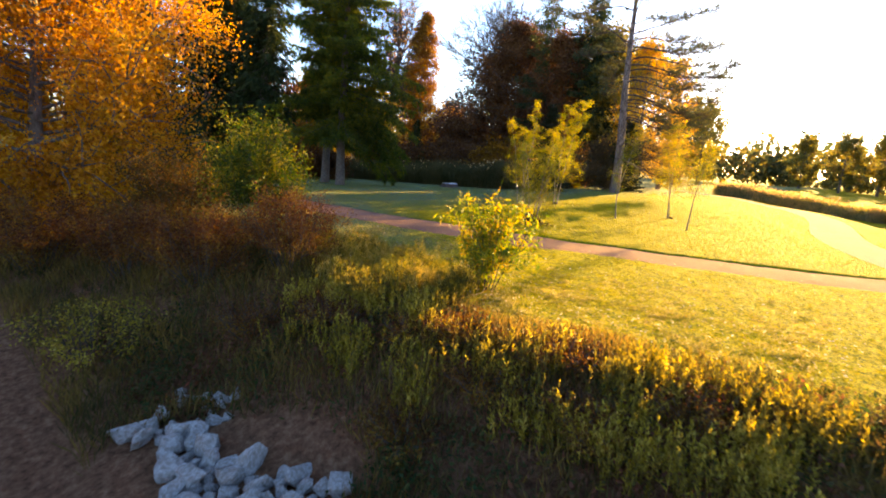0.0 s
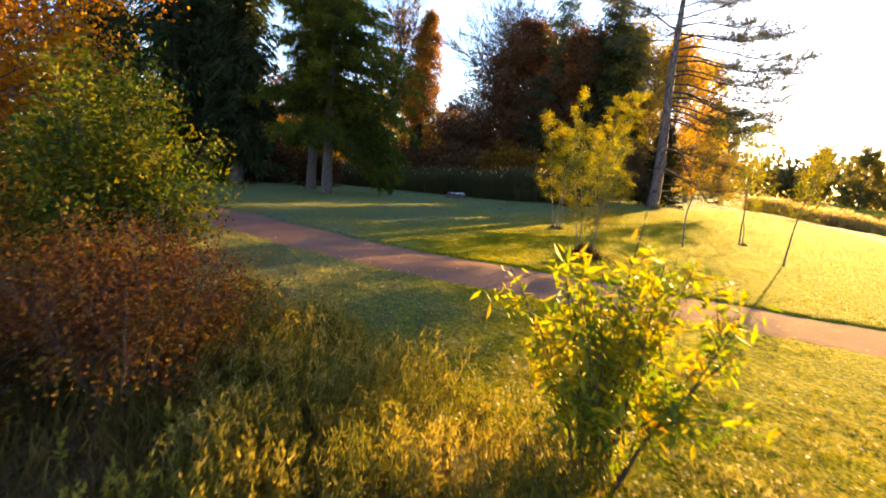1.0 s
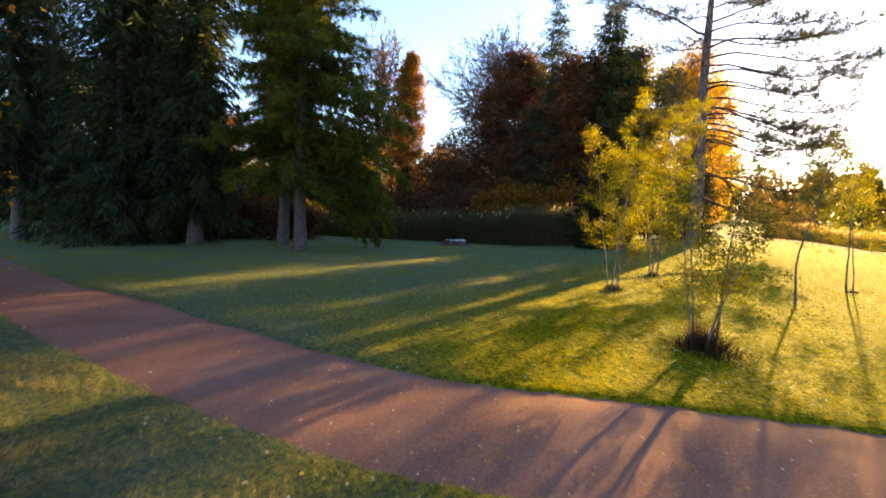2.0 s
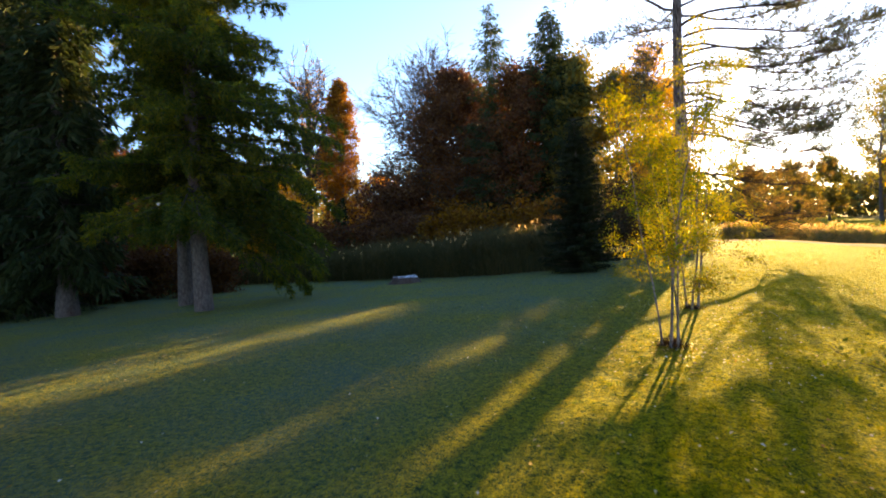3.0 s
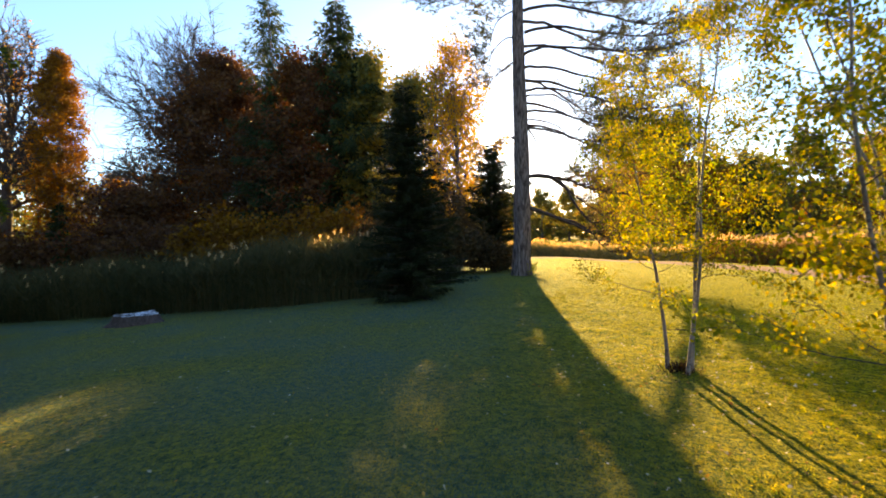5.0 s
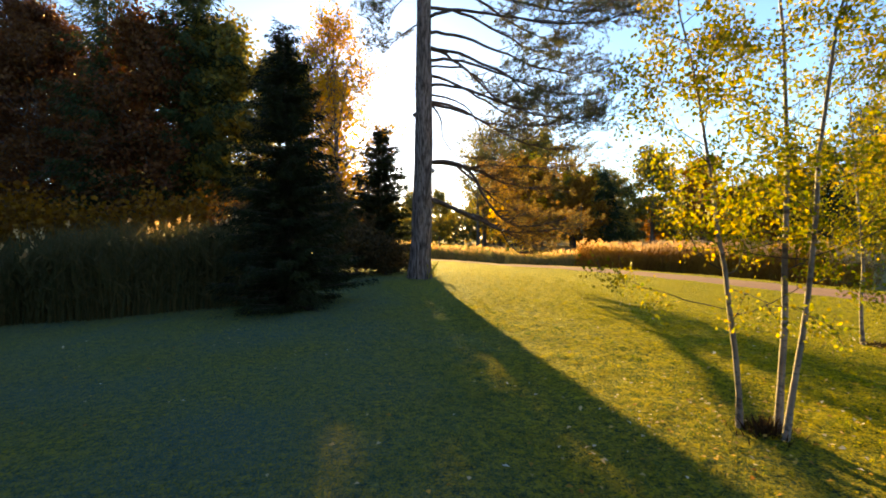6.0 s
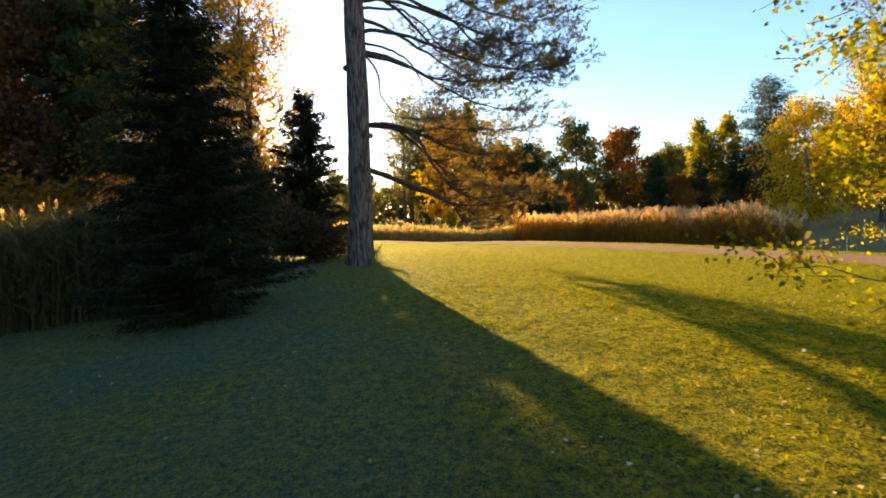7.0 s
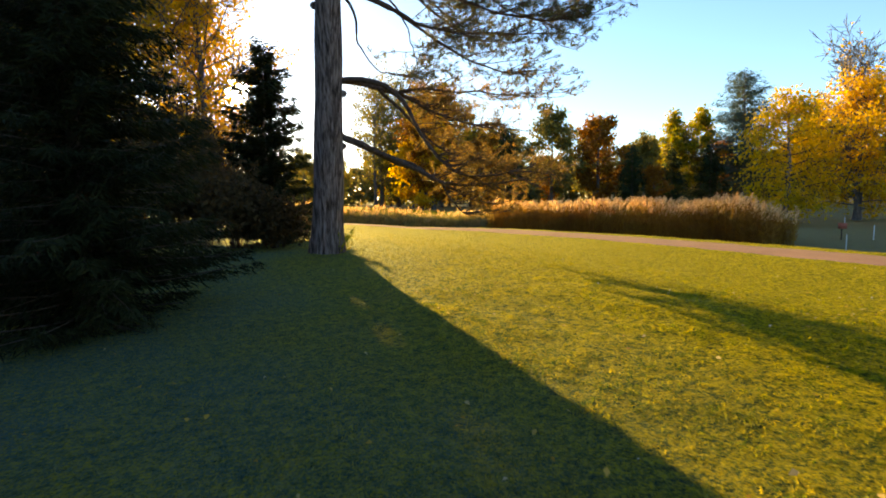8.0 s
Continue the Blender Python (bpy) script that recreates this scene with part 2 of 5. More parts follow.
M_BIRCH = birch_bark()
M_PATH = solid_mat("red_gravel", [(0.25, (0.11, 0.052, 0.037)), (0.5, (0.21, 0.105, 0.072)), (0.75, (0.31, 0.178, 0.128))], 38, rough=1.0, shine=0.04, bump=0.6, bump_scale=60, bump_dist=0.012, big=(0.7, (0.32, 0.17, 0.12), 0.5), detail=8.0)
M_PATH_PALE = solid_mat("pale_gravel", [(0.25, (0.16, 0.085, 0.06)), (0.5, (0.27, 0.16, 0.115)), (0.75, (0.38, 0.24, 0.18))], 38, rough=1.0, shine=0.04, bump=0.6, bump_scale=60, bump_dist=0.012, big=(0.7, (0.33, 0.21, 0.155), 0.5), detail=8.0)
M_ROCK = solid_mat("white_limestone", [(0.25, (0.22, 0.21, 0.20)), (0.5, (0.46, 0.45, 0.44)), (0.75, (0.64, 0.63, 0.62))], 9, rough=0.85, bump=0.9, bump_scale=12, bump_dist=0.05, big=(4.0, (0.22, 0.18, 0.14), 0.75))
M_STUMP = solid_mat("frosted_wood", [(0.36, (0.07, 0.06, 0.055)), (0.47, (0.30, 0.30, 0.31)), (0.58, (0.74, 0.74, 0.77))], 7, rough=0.8, bump=0.4)
M_STUMP_BARK = solid_mat("stump_bark", [(0.3, (0.05, 0.035, 0.03)), (0.7, (0.16, 0.11, 0.09))], 16, (1, 1, 0.4), 0.9, 0.2, 0.8)


def ground_mat():
    """Short lawn with straw, bare earth and hoar frost tinted to the shade; browner litter on the stream bank."""
    m, nt, out = nodes_of("lawn_ground")
    vec = coords_of(nt)
    fine = noise_of(nt, vec, 13, 8.0, 0.75)
    grain = noise_of(nt, vec, 48, 4.0, 0.7)
    both = nt.nodes.new("ShaderNodeMath")
    both.operation = "MULTIPLY_ADD"
    nt.links.new(grain, both.inputs[0])
    both.inputs[1].default_value = 0.9
    nt.links.new(fine, both.inputs[2])
    shift = nt.nodes.new("ShaderNodeMath")
    shift.operation = "SUBTRACT"
    nt.links.new(both.outputs[0], shift.inputs[0])
    shift.inputs[1].default_value = 0.43
    turf = ramp_of(nt, shift.outputs[0], [(0.34, (0.018, 0.035, 0.005)), (0.47, (0.15, 0.16, 0.003)), (0.60, (0.42, 0.345, 0.001)), (0.74, (0.56, 0.47, 0.004))])
    sep = nt.nodes.new("ShaderNodeSeparateXYZ")
    nt.links.new(vec, sep.inputs[0])
    # hoar frost, its teal painted in along the shaded side and fading towards the sunlit rise
    shade_frost = shade_frost_of(nt, vec, 0.8, -3.2, 0.0, 1.0)
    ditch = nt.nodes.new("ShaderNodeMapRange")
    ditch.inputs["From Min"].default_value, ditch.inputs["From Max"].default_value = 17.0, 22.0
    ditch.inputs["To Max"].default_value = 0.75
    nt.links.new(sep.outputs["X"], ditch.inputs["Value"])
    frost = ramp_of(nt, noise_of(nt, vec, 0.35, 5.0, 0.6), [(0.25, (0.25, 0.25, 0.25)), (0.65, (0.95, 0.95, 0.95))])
    frost = mix_of(nt, 1.0, frost, shade_frost, "MULTIPLY")
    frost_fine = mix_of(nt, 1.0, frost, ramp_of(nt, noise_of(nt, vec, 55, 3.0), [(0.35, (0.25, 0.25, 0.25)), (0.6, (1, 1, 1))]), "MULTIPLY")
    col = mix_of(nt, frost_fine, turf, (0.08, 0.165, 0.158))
    col = mix_of(nt, ditch.outputs[0], col, (0.26, 0.185, 0.11))
    low = nt.nodes.new("ShaderNodeMapRange")
    low.inputs["From Min"].default_value, low.inputs["From Max"].default_value = 4.6, 6.4
    nt.links.new(sep.outputs["Y"], low.inputs["Value"])
    litter = ramp_of(nt, noise_of(nt, vec, 9, 8.0, 0.7), [(0.3, (0.08, 0.036, 0.02)), (0.5, (0.225, 0.105, 0.057)), (0.7, (0.36, 0.20, 0.115))])
    col = mix_of(nt, low.outputs[0], litter, col)
    bsdf = nt.nodes.new("ShaderNodeBsdfPrincipled")
    bsdf.inputs["Roughness"].default_value = 0.95
    bsdf.inputs["Specular IOR Level"].default_value = 0.05
    nt.links.new(col, bsdf.inputs["Base Color"])
    b = nt.nodes.new("ShaderNodeBump")
    b.inputs["Strength"].default_value, b.inputs["Distance"].default_value = 1.0, 0.11
    nt.links.new(noise_of(nt, vec, 17, 8.0, 0.75), b.inputs["Height"])
    nt.links.new(b.outputs[0], bsdf.inputs["Normal"])
    nt.links.new(bsdf.outputs[0], out.inputs[0])
    return m


def water_mat():
    m, nt, out = nodes_of("stream_water")
    bsdf = nt.nodes.new("ShaderNodeBsdfPrincipled")
    bsdf.inputs["Base Color"].default_value = (0.05, 0.04, 0.03, 1)
    bsdf.inputs["Roughness"].default_value = 0.08
    b = nt.nodes.new("ShaderNodeBump")
    b.inputs["Strength"].default_value, b.inputs["Distance"].default_value = 0.3, 0.02
    nt.links.new(noise_of(nt, coords_of(nt), 5, 3.0), b.inputs["Height"])
    nt.links.new(b.outputs[0], bsdf.inputs["Normal"])
    nt.links.new(bsdf.outputs[0], out.inputs[0])
    return m


M_GROUND, M_WATER = ground_mat(), water_mat()


# ------------------------------------------------------------------ mesh helpers
class Geo:
    """Collects faces of one mesh as arrays of corners."""

    def __init__(self):
        self.v, self.f, self.n = [], [], 0

    def add(self, verts, faces):
        verts, faces = np.asarray(verts, np.float32), np.asarray(faces, np.int64)
        self.v.append(verts)
        self.f.append(faces + self.n)
        self.n += len(verts)

    def tube(self, pts, radii, sides=6):
        pts, radii = np.asarray(pts, float), np.asarray(radii, float)
        tan = np.gradient(pts, axis=0)
        tan /= np.linalg.norm(tan, axis=1)[:, None] + 1e-9
        ref = np.where(np.abs(tan[:, 2:3]) > 0.9, np.array([[1.0, 0, 0]]), np.array([[0, 0, 1.0]]))
        a = np.cross(tan, ref)
        a /= np.linalg.norm(a, axis=1)[:, None] + 1e-9
        b = np.cross(tan, a)
        ang = np.arange(sides) * 2 * np.pi / sides
        ring = (pts[:, None] + radii[:, None, None] * (np.cos(ang)[None, :, None] * a[:, None] + np.sin(ang)[None, :, None] * b[:, None]))
        k = len(pts)
        i, j = np.meshgrid(np.arange(k - 1), np.arange(sides), indexing="ij")
        i, j = i.ravel(), j.ravel()
        q = np.stack([i * sides + j, i * sides + (j + 1) % sides, (i + 1) * sides + (j + 1) % sides, (i + 1) * sides + j], 1)
        self.add(ring.reshape(-1, 3), q)

    def leaves(self, pos, along, length, width, rng, fold=0.25, point=False):
        """A leaf or blade at each place: a kite of four corners, slightly folded."""
        n = len(pos)
        along = along / (np.linalg.norm(along, axis=1)[:, None] + 1e-9)
        side = np.cross(along, rng.normal(size=(n, 3)))
        side /= np.linalg.norm(side, axis=1)[:, None] + 1e-9
        up = np.cross(side, along)
        length, width = np.broadcast_to(length, n)[:, None], np.broadcast_to(width, n)[:, None]
        if point:
            v = np.stack([pos - side * width * 0.5, pos + side * width * 0.5, pos + along * length], 1)
            self.add(v.reshape(-1, 3), np.arange(3 * n).reshape(n, 3))
            return
        mid = pos + along * length * 0.45
        v = np.stack([pos, mid + side * width * 0.5 + up * width * fold, pos + along * length, mid - side * width * 0.5 + up * width * fold], 1)
        self.add(v.reshape(-1, 3), np.arange(4 * n).reshape(n, 4))

    def mesh(self, name, mat, smooth=False):
        me = bpy.data.meshes.new(name)
        v = np.concatenate(self.v)
        loops = np.concatenate([f.ravel() for f in self.f])
        sizes = np.concatenate([np.full(len(f), f.shape[1]) for f in self.f])
        me.vertices.add(len(v))
        me.vertices.foreach_set("co", v.ravel())
        me.loops.add(len(loops))
        me.loops.foreach_set("vertex_index", loops.astype(np.int32))
        me.polygons.add(len(sizes))
        me.polygons.foreach_set("loop_start", np.concatenate([[0], np.cumsum(sizes)[:-1]]).astype(np.int32))
        if smooth:
            me.polygons.foreach_set("use_smooth", np.ones(len(sizes), bool))
        me.materials.append(mat)
        me.update(calc_edges=True)
        return me


def part(name, geo, mat, parent=None, label="", smooth=False):
    ob = new(name, geo.mesh(name, mat, smooth))
    if parent:
        ob.parent = parent
    return tagged(ob, label)


def base_at(name, x, y, label, category, group="", z=None, turn=0.0):
    ob = new(name)
    ob.matrix_world = pose(x, y, height_at(x, y) - 0.02 if z is None else z, 0, 0, turn)
    return tagged(ob, label, category, group)


def grow(rng, start, way, length, n=6, wobble=0.12, lift=0.0):
    """A bending line of n + 1 points."""
    pts, d = [np.array(start, float)], np.array(way, float)
    d /= np.linalg.norm(d)
    for _ in range(n):
        d = d + rng.normal(size=3) * wobble + np.array([0, 0, lift])
        d /= np.linalg.norm(d)
        pts.append(pts[-1] + d * length / n)
    return np.array(pts)


def along_line(pts, t):
    s = t * (len(pts) - 1)
    i = np.minimum(s.astype(int), len(pts) - 2) if isinstance(s, np.ndarray) else min(int(s), len(pts) - 2)
    f = s - i
    return pts[i] * (1 - f)[..., None] + pts[i + 1] * f[..., None] if isinstance(s, np.ndarray) else pts[i] * (1 - f) + pts[i + 1] * f


def unit(a):
    return a / (np.linalg.norm(a, axis=-1, keepdims=True) + 1e-9)


def sun_disc():
    """The sun itself, far behind everything."""
    m, nt, out = nodes_of("sun_glow")
    e = nt.nodes.new("ShaderNodeEmission")
    e.inputs["Color"].default_value, e.inputs["Strength"].default_value = (1.0, 0.93, 0.8, 1), 60
    clear, both = nt.nodes.new("ShaderNodeBsdfTransparent"), nt.nodes.new("ShaderNodeAddShader")
    nt.links.new(e.outputs[0], both.inputs[0])
    nt.links.new(clear.outputs[0], both.inputs[1])
    nt.links.new(both.outputs[0], out.inputs[0])
    bm = bmesh.new()
    bmesh.ops.create_uvsphere(bm, u_segments=24, v_segments=12, radius=36)
    me = bpy.data.meshes.new("sun")
    bm.to_mesh(me)
    bm.free()
    me.materials.append(m)
    ob = new("backdrop", me)
    ob.location = SUN_DIR * 1900
    tagged(ob, "low bright morning sun behind the trees", "sun", kind="structure")


sun_disc()


# ------------------------------------------------------------------ ground
def smooth_step(a, b, x):
    t = np.clip((x - a) / (b - a), 0, 1)
    return t * t * (3 - 2 * t)


MAIN_PATH = [(-60, 12.6), (-30, 11.2), (-16, 10.2), (-9.6, 9.85), (-4, 9.85), (-1.2, 10.05), (1.3, 10.45), (2.95, 11.4), (4.5, 12.5), (6.3, 13.65), (9.4, 14.7), (13.0, 16.4), (15.4, 17.9)]
SHORE_PATH = [(16.0, 16.9), (15.4, 18.2), (13.3, 23), (11.8, 28.5), (11.2, 33), (10.7, 38), (9.6, 44), (7, 51), (2.4, 55), (-6, 58), (-30, 60)]


def bend(points, n):
    """A smooth line through the points."""
    p = np.array(points, float)
    t = np.linspace(0, len(p) - 1, n)
    i = np.clip(t.astype(int), 0, len(p) - 2)
    f = (t - i)[:, None]
    p0, p1, p2, p3 = p[np.maximum(i - 1, 0)], p[i], p[i + 1], p[np.minimum(i + 2, len(p) - 1)]
    return 0.5 * (2 * p1 + (p2 - p0) * f + (2 * p0 - 5 * p1 + 4 * p2 - p3) * f ** 2 + (3 * p1 - p0 - 3 * p2 + p3) * f ** 3)


MAIN_LINE, SHORE_LINE = bend(MAIN_PATH, 260), bend(SHORE_PATH, 200)
MAIN_HALF, SHORE_HALF = 1.08, 1.05


def near_line(x, y, line):
    """Distance from each place to the line."""
    x, y = np.atleast_1d(np.asarray(x, float)), np.atleast_1d(np.asarray(y, float))
    best = np.full(x.shape, 1e9)
    a, b = line[:-1], line[1:]
    for (ax, ay), (bx, by) in zip(a, b):
        dx, dy = bx - ax, by - ay
        t = np.clip(((x - ax) * dx + (y - ay) * dy) / (dx * dx + dy * dy), 0, 1)
        np.minimum(best, np.hypot(x - ax - t * dx, y - ay - t * dy), out=best)
    return best


def bank_edge(x):
    return np.interp(x, [-40, -6, 2.6, 8.4, 10.1, 13.2, 30], [6.0, 6.0, 5.8, 5.5, 6.0, 6.6, 9.0])


def land(x, y):
    """The lie of the land without the sunken paths."""
    x, y = np.asarray(x, float), np.asarray(y, float)
    z = -0.05 * np.minimum(np.maximum(0, -3 - x), 30) * smooth_step(-3, -10, x)
    z = z + 0.33 * np.exp(-((x + 1.6) / 6) ** 2 - ((y - 36) / 6) ** 2)
    z = z - 0.28 * smooth_step(1, 6, x)
    z = z + 0.1 * np.exp(-((x - 1.8) / 3) ** 2 - ((y - 29) / 5) ** 2)
    z = z - 0.9 * smooth_step(1.5, 7.0, x - np.interp(y, SHORE_LINE[:, 1], SHORE_LINE[:, 0])) * smooth_step(6, 12, y) * smooth_step(75, 62, y)
    drop = bank_edge(x) - y
    z = z - 1.45 * smooth_step(0.0, 4.6, drop) - 0.25 * smooth_step(4.4, 6.0, drop) + 2.2 * smooth_step(9, 16, drop)
    lumps = np.sin(x * 7.3 + 2.1 * np.sin(y * 2.9)) * np.sin(y * 8.1 + 1.7 * np.sin(x * 3.3)) + 0.7 * np.sin(x * 11.7 - y * 4.3 + 1.4 * np.sin(y * 5.1)) * np.sin(y * 10.3 + x * 5.7)
    z = z + 0.007 * lumps * smooth_step(75, 55, np.abs(x)) * smooth_step(95, 70, np.abs(y))
    z = z + 0.008 * np.sin(x * 2.1 + 1.3 * np.sin(y * 1.7)) + 0.006 * np.sin(y * 5.3 + x * 3.1) * np.sin(x * 4.7 - y * 1.3)
    return z


def height_at(x, y):
    return float(land(x, y))


def axis(lo, hi, fine_lo, fine_hi, step):
    inner = np.arange(fine_lo, fine_hi + step / 2, step)
    k = np.arange(1, 60)
    grow_out = step * np.cumsum(1.16 ** k)
    left = fine_lo - grow_out
    right = fine_hi + grow_out
    return np.concatenate([left[left > lo][::-1], inner, right[right < hi]])


def build_ground():
    xs, ys = axis(-1600, 1600, -14, 17, 0.19), axis(-600, 2600, -5, 38, 0.19)
    gx, gy = np.meshgrid(xs, ys, indexing="ij")
    z = land(gx, gy)
    keep = (np.abs(gx) < 70) & (gy < 75) & (gy > 2)
    d1 = np.full(gx.shape, 99.0)
    d2 = d1.copy()
    d1[keep] = near_line(gx[keep], gy[keep], MAIN_LINE)
    d2[keep] = near_line(gx[keep], gy[keep], SHORE_LINE)
    z = z - 0.09 * smooth_step(MAIN_HALF + 0.06, MAIN_HALF - 0.12, d1) - 0.05 * smooth_step(SHORE_HALF + 0.06, SHORE_HALF - 0.12, d2)
    g = Geo()
    nx, ny = gx.shape
    i, j = np.meshgrid(np.arange(nx - 1), np.arange(ny - 1), indexing="ij")
    i, j = i.ravel(), j.ravel()
    g.add(np.stack([gx, gy, z], -1).reshape(-1, 3), np.stack([i * ny + j, (i + 1) * ny + j, (i + 1) * ny + j + 1, i * ny + j + 1], 1))
    tagged(part("ground", g, M_GROUND, smooth=True), "gently rolling park lawn, frosted and painted teal where shaded, sloping to a stream", "ground", kind="structure")


def build_path(name, line, half, label, sunk=0.055, mat=None):
    g = Geo()
    tan = unit(np.gradient(line, axis=0))
    nor = np.stack([-tan[:, 1], tan[:, 0]], 1)
    across = np.linspace(-1, 1, 9)
    pts = line[:, None] + nor[:, None] * (across * (half + 0.03))[None, :, None]
    z = land(pts[..., 0], pts[..., 1]) - sunk + 0.025 * (1 - across ** 2)[None]
    n, k = z.shape
    i, j = np.meshgrid(np.arange(n - 1), np.arange(k - 1), indexing="ij")
    i, j = i.ravel(), j.ravel()
    g.add(np.concatenate([pts, z[..., None]], -1).reshape(-1, 3), np.stack([i * k + j, (i + 1) * k + j, (i + 1) * k + j + 1, i * k + j + 1], 1))
    tagged(part(name, g, mat or M_PATH, smooth=True), label, "path", kind="structure")


build_ground()
build_path("path_1", MAIN_LINE, MAIN_HALF, "reddish crushed gravel footpath cut slightly into the lawn")
build_path("path_2", SHORE_LINE, SHORE_HALF, "pale reddish gravel path along the reeds", 0.012, M_PATH_PALE)
water = Geo()
water.add([(-40, -5.5, -2.02), (40, -5.5, -2.02), (40, 1.6, -2.02), (-40, 1.6, -2.02)], [(0, 1, 2, 3)])
tagged(part("water", water, M_WATER), "shallow dark stream at the foot of the bank", "water", kind="structure")


# ------------------------------------------------------------------ trees
def broadleaf(name, x, y, label, H, R, cb, leaf_n, leaf, mat, bark=None, r0=0.2, limbs=22, subs=6, rise=0.5, shape="round", spread=0.5, seed=0, lean=(0, 0), stems=1, group="", category="tree", twigs=0, fine=0.004, crown_label="", limb_r=0.34, wob=0.18, splay=0.4, stem_wob=0.0, droop=-0.02):
    """A tapered trunk (or several), limbs that fork, and a crown of single leaves round the twigs."""
    rng = np.random.default_rng(seed)
    bark = bark or M_BARK_GREY
    tree = base_at(name, x, y, label, category, group)
    wood, anchors = Geo(), []
    for s in range(stems):
        off = np.array([math.cos(s * 2.4 + seed), math.sin(s * 2.4 + seed)]) * rng.uniform(0.09, 0.2) * (stems > 1) * (1 + R * 0.06)
        out = np.array([off[0] * splay + lean[0], off[1] * splay + lean[1], 1.0])
        h = H * (1.0 if s == 0 else rng.uniform(0.72, 0.98))
        trunk = grow(rng, (off[0], off[1], -0.05), out, h * 0.96, 12, stem_wob or (0.035 if r0 > 0.06 else 0.04), 0.03)
        rad = r0 * np.linspace(1, 0.12, 13) * (1.0 if s == 0 else rng.uniform(0.6, 0.9))
        rad[0] *= 1.35
        tg = Geo()
        tg.tube(trunk, rad, 9 if r0 > 0.06 else 7)
        part("trunk", tg, bark, tree, smooth=True)
        nl = max(5, limbs // stems)
        for i in range(nl):
            t = cb / H + (0.97 - cb / H) * ((i + rng.uniform(0, 1)) / nl)
            p = along_line(trunk, float(t))
            q = (t - cb / H) / (1 - cb / H)
            if shape == "round":
                w = math.sqrt(max(0.05, 1 - (2 * q - 0.9) ** 2 * 0.8))
            elif shape == "column":
                w = 0.6 + 0.5 * math.sin(math.pi * min(1, q + 0.15))
            elif shape == "egg":
                w = 1.02 - 0.85 * q ** 1.7
            elif shape == "spire":
                w = 0.95 if q < 0.6 else 0.95 - 0.75 * ((q - 0.6) / 0.4) ** 1.4
            elif shape == "fan":
                w = 0.75 + 0.45 * q
            else:
                w = 1.1 - 0.75 * q
            a = i * 2.4 + rng.uniform(-0.5, 0.5)
            e = rise * (0.5 + q) + rng.normal() * 0.12
            way = (math.cos(a) * math.cos(e), math.sin(a) * math.cos(e), math.sin(e))
            ln = R * w * rng.uniform(0.8, 1.1)
            limb = grow(rng, p, way, ln, 6, 0.10, 0.03)
            rr = max(0.004, r0 * limb_r * (1 - 0.7 * t))
            wood.tube(limb, rr * np.linspace(1, 0.25, 7), 5)
            for k in range(subs):
                tt = rng.uniform(0.25, 1.0)
                pp = along_line(limb, tt)
                d = unit(limb[-1] - limb[0] + 1e-6) * 0.7 + rng.normal(size=3) * 0.55 + np.array([0, 0, 0.15])
                sub = grow(rng, pp, d, ln * rng.uniform(0.25, 0.5), 4, wob, droop)
                wood.tube(sub, rr * 0.4 * np.linspace(1, 0.3, 5) + fine * 0.8, 3)
                anchors.append(sub)
                for m in range(twigs):
                    tw = grow(rng, along_line(sub, rng.uniform(0.3, 1.0)), d + rng.normal(size=3) * 0.5, ln * rng.uniform(0.1, 0.22), 2, 0.2)
                    wood.tube(tw, rr * 0.22 * np.array([1, 0.7, 0.4]) + fine, 3)
    tagged(part("branchwork", wood, M_TWIG if bark is not M_BARK_GREY else bark, tree), kind="stuff")
    if leaf_n:
        A = np.array(anchors)
        k = rng.integers(0, len(A), leaf_n)
        t = rng.uniform(0.1, 1.0, leaf_n) * 3.999
        i = t.astype(int)
        f = (t - i)[:, None]
        pos = A[k, i] * (1 - f) + A[k, i + 1] * f + unit(rng.normal(size=(leaf_n, 3))) * (rng.uniform(0, 1, (leaf_n, 1)) ** 0.5 * spread * 1.7) * np.array([1, 1, 0.8])
        pos[:, 2] = np.maximum(pos[:, 2], 0.05)
        g = Geo()
        way = rng.normal(size=(leaf_n, 3)) + np.array([0, 0, -0.5])
        size = leaf * rng.uniform(0.6, 1.25, leaf_n)
        g.leaves(pos, way, size, size * 0.72, rng)
        part("crown", g, mat, tree, crown_label)
    return tree


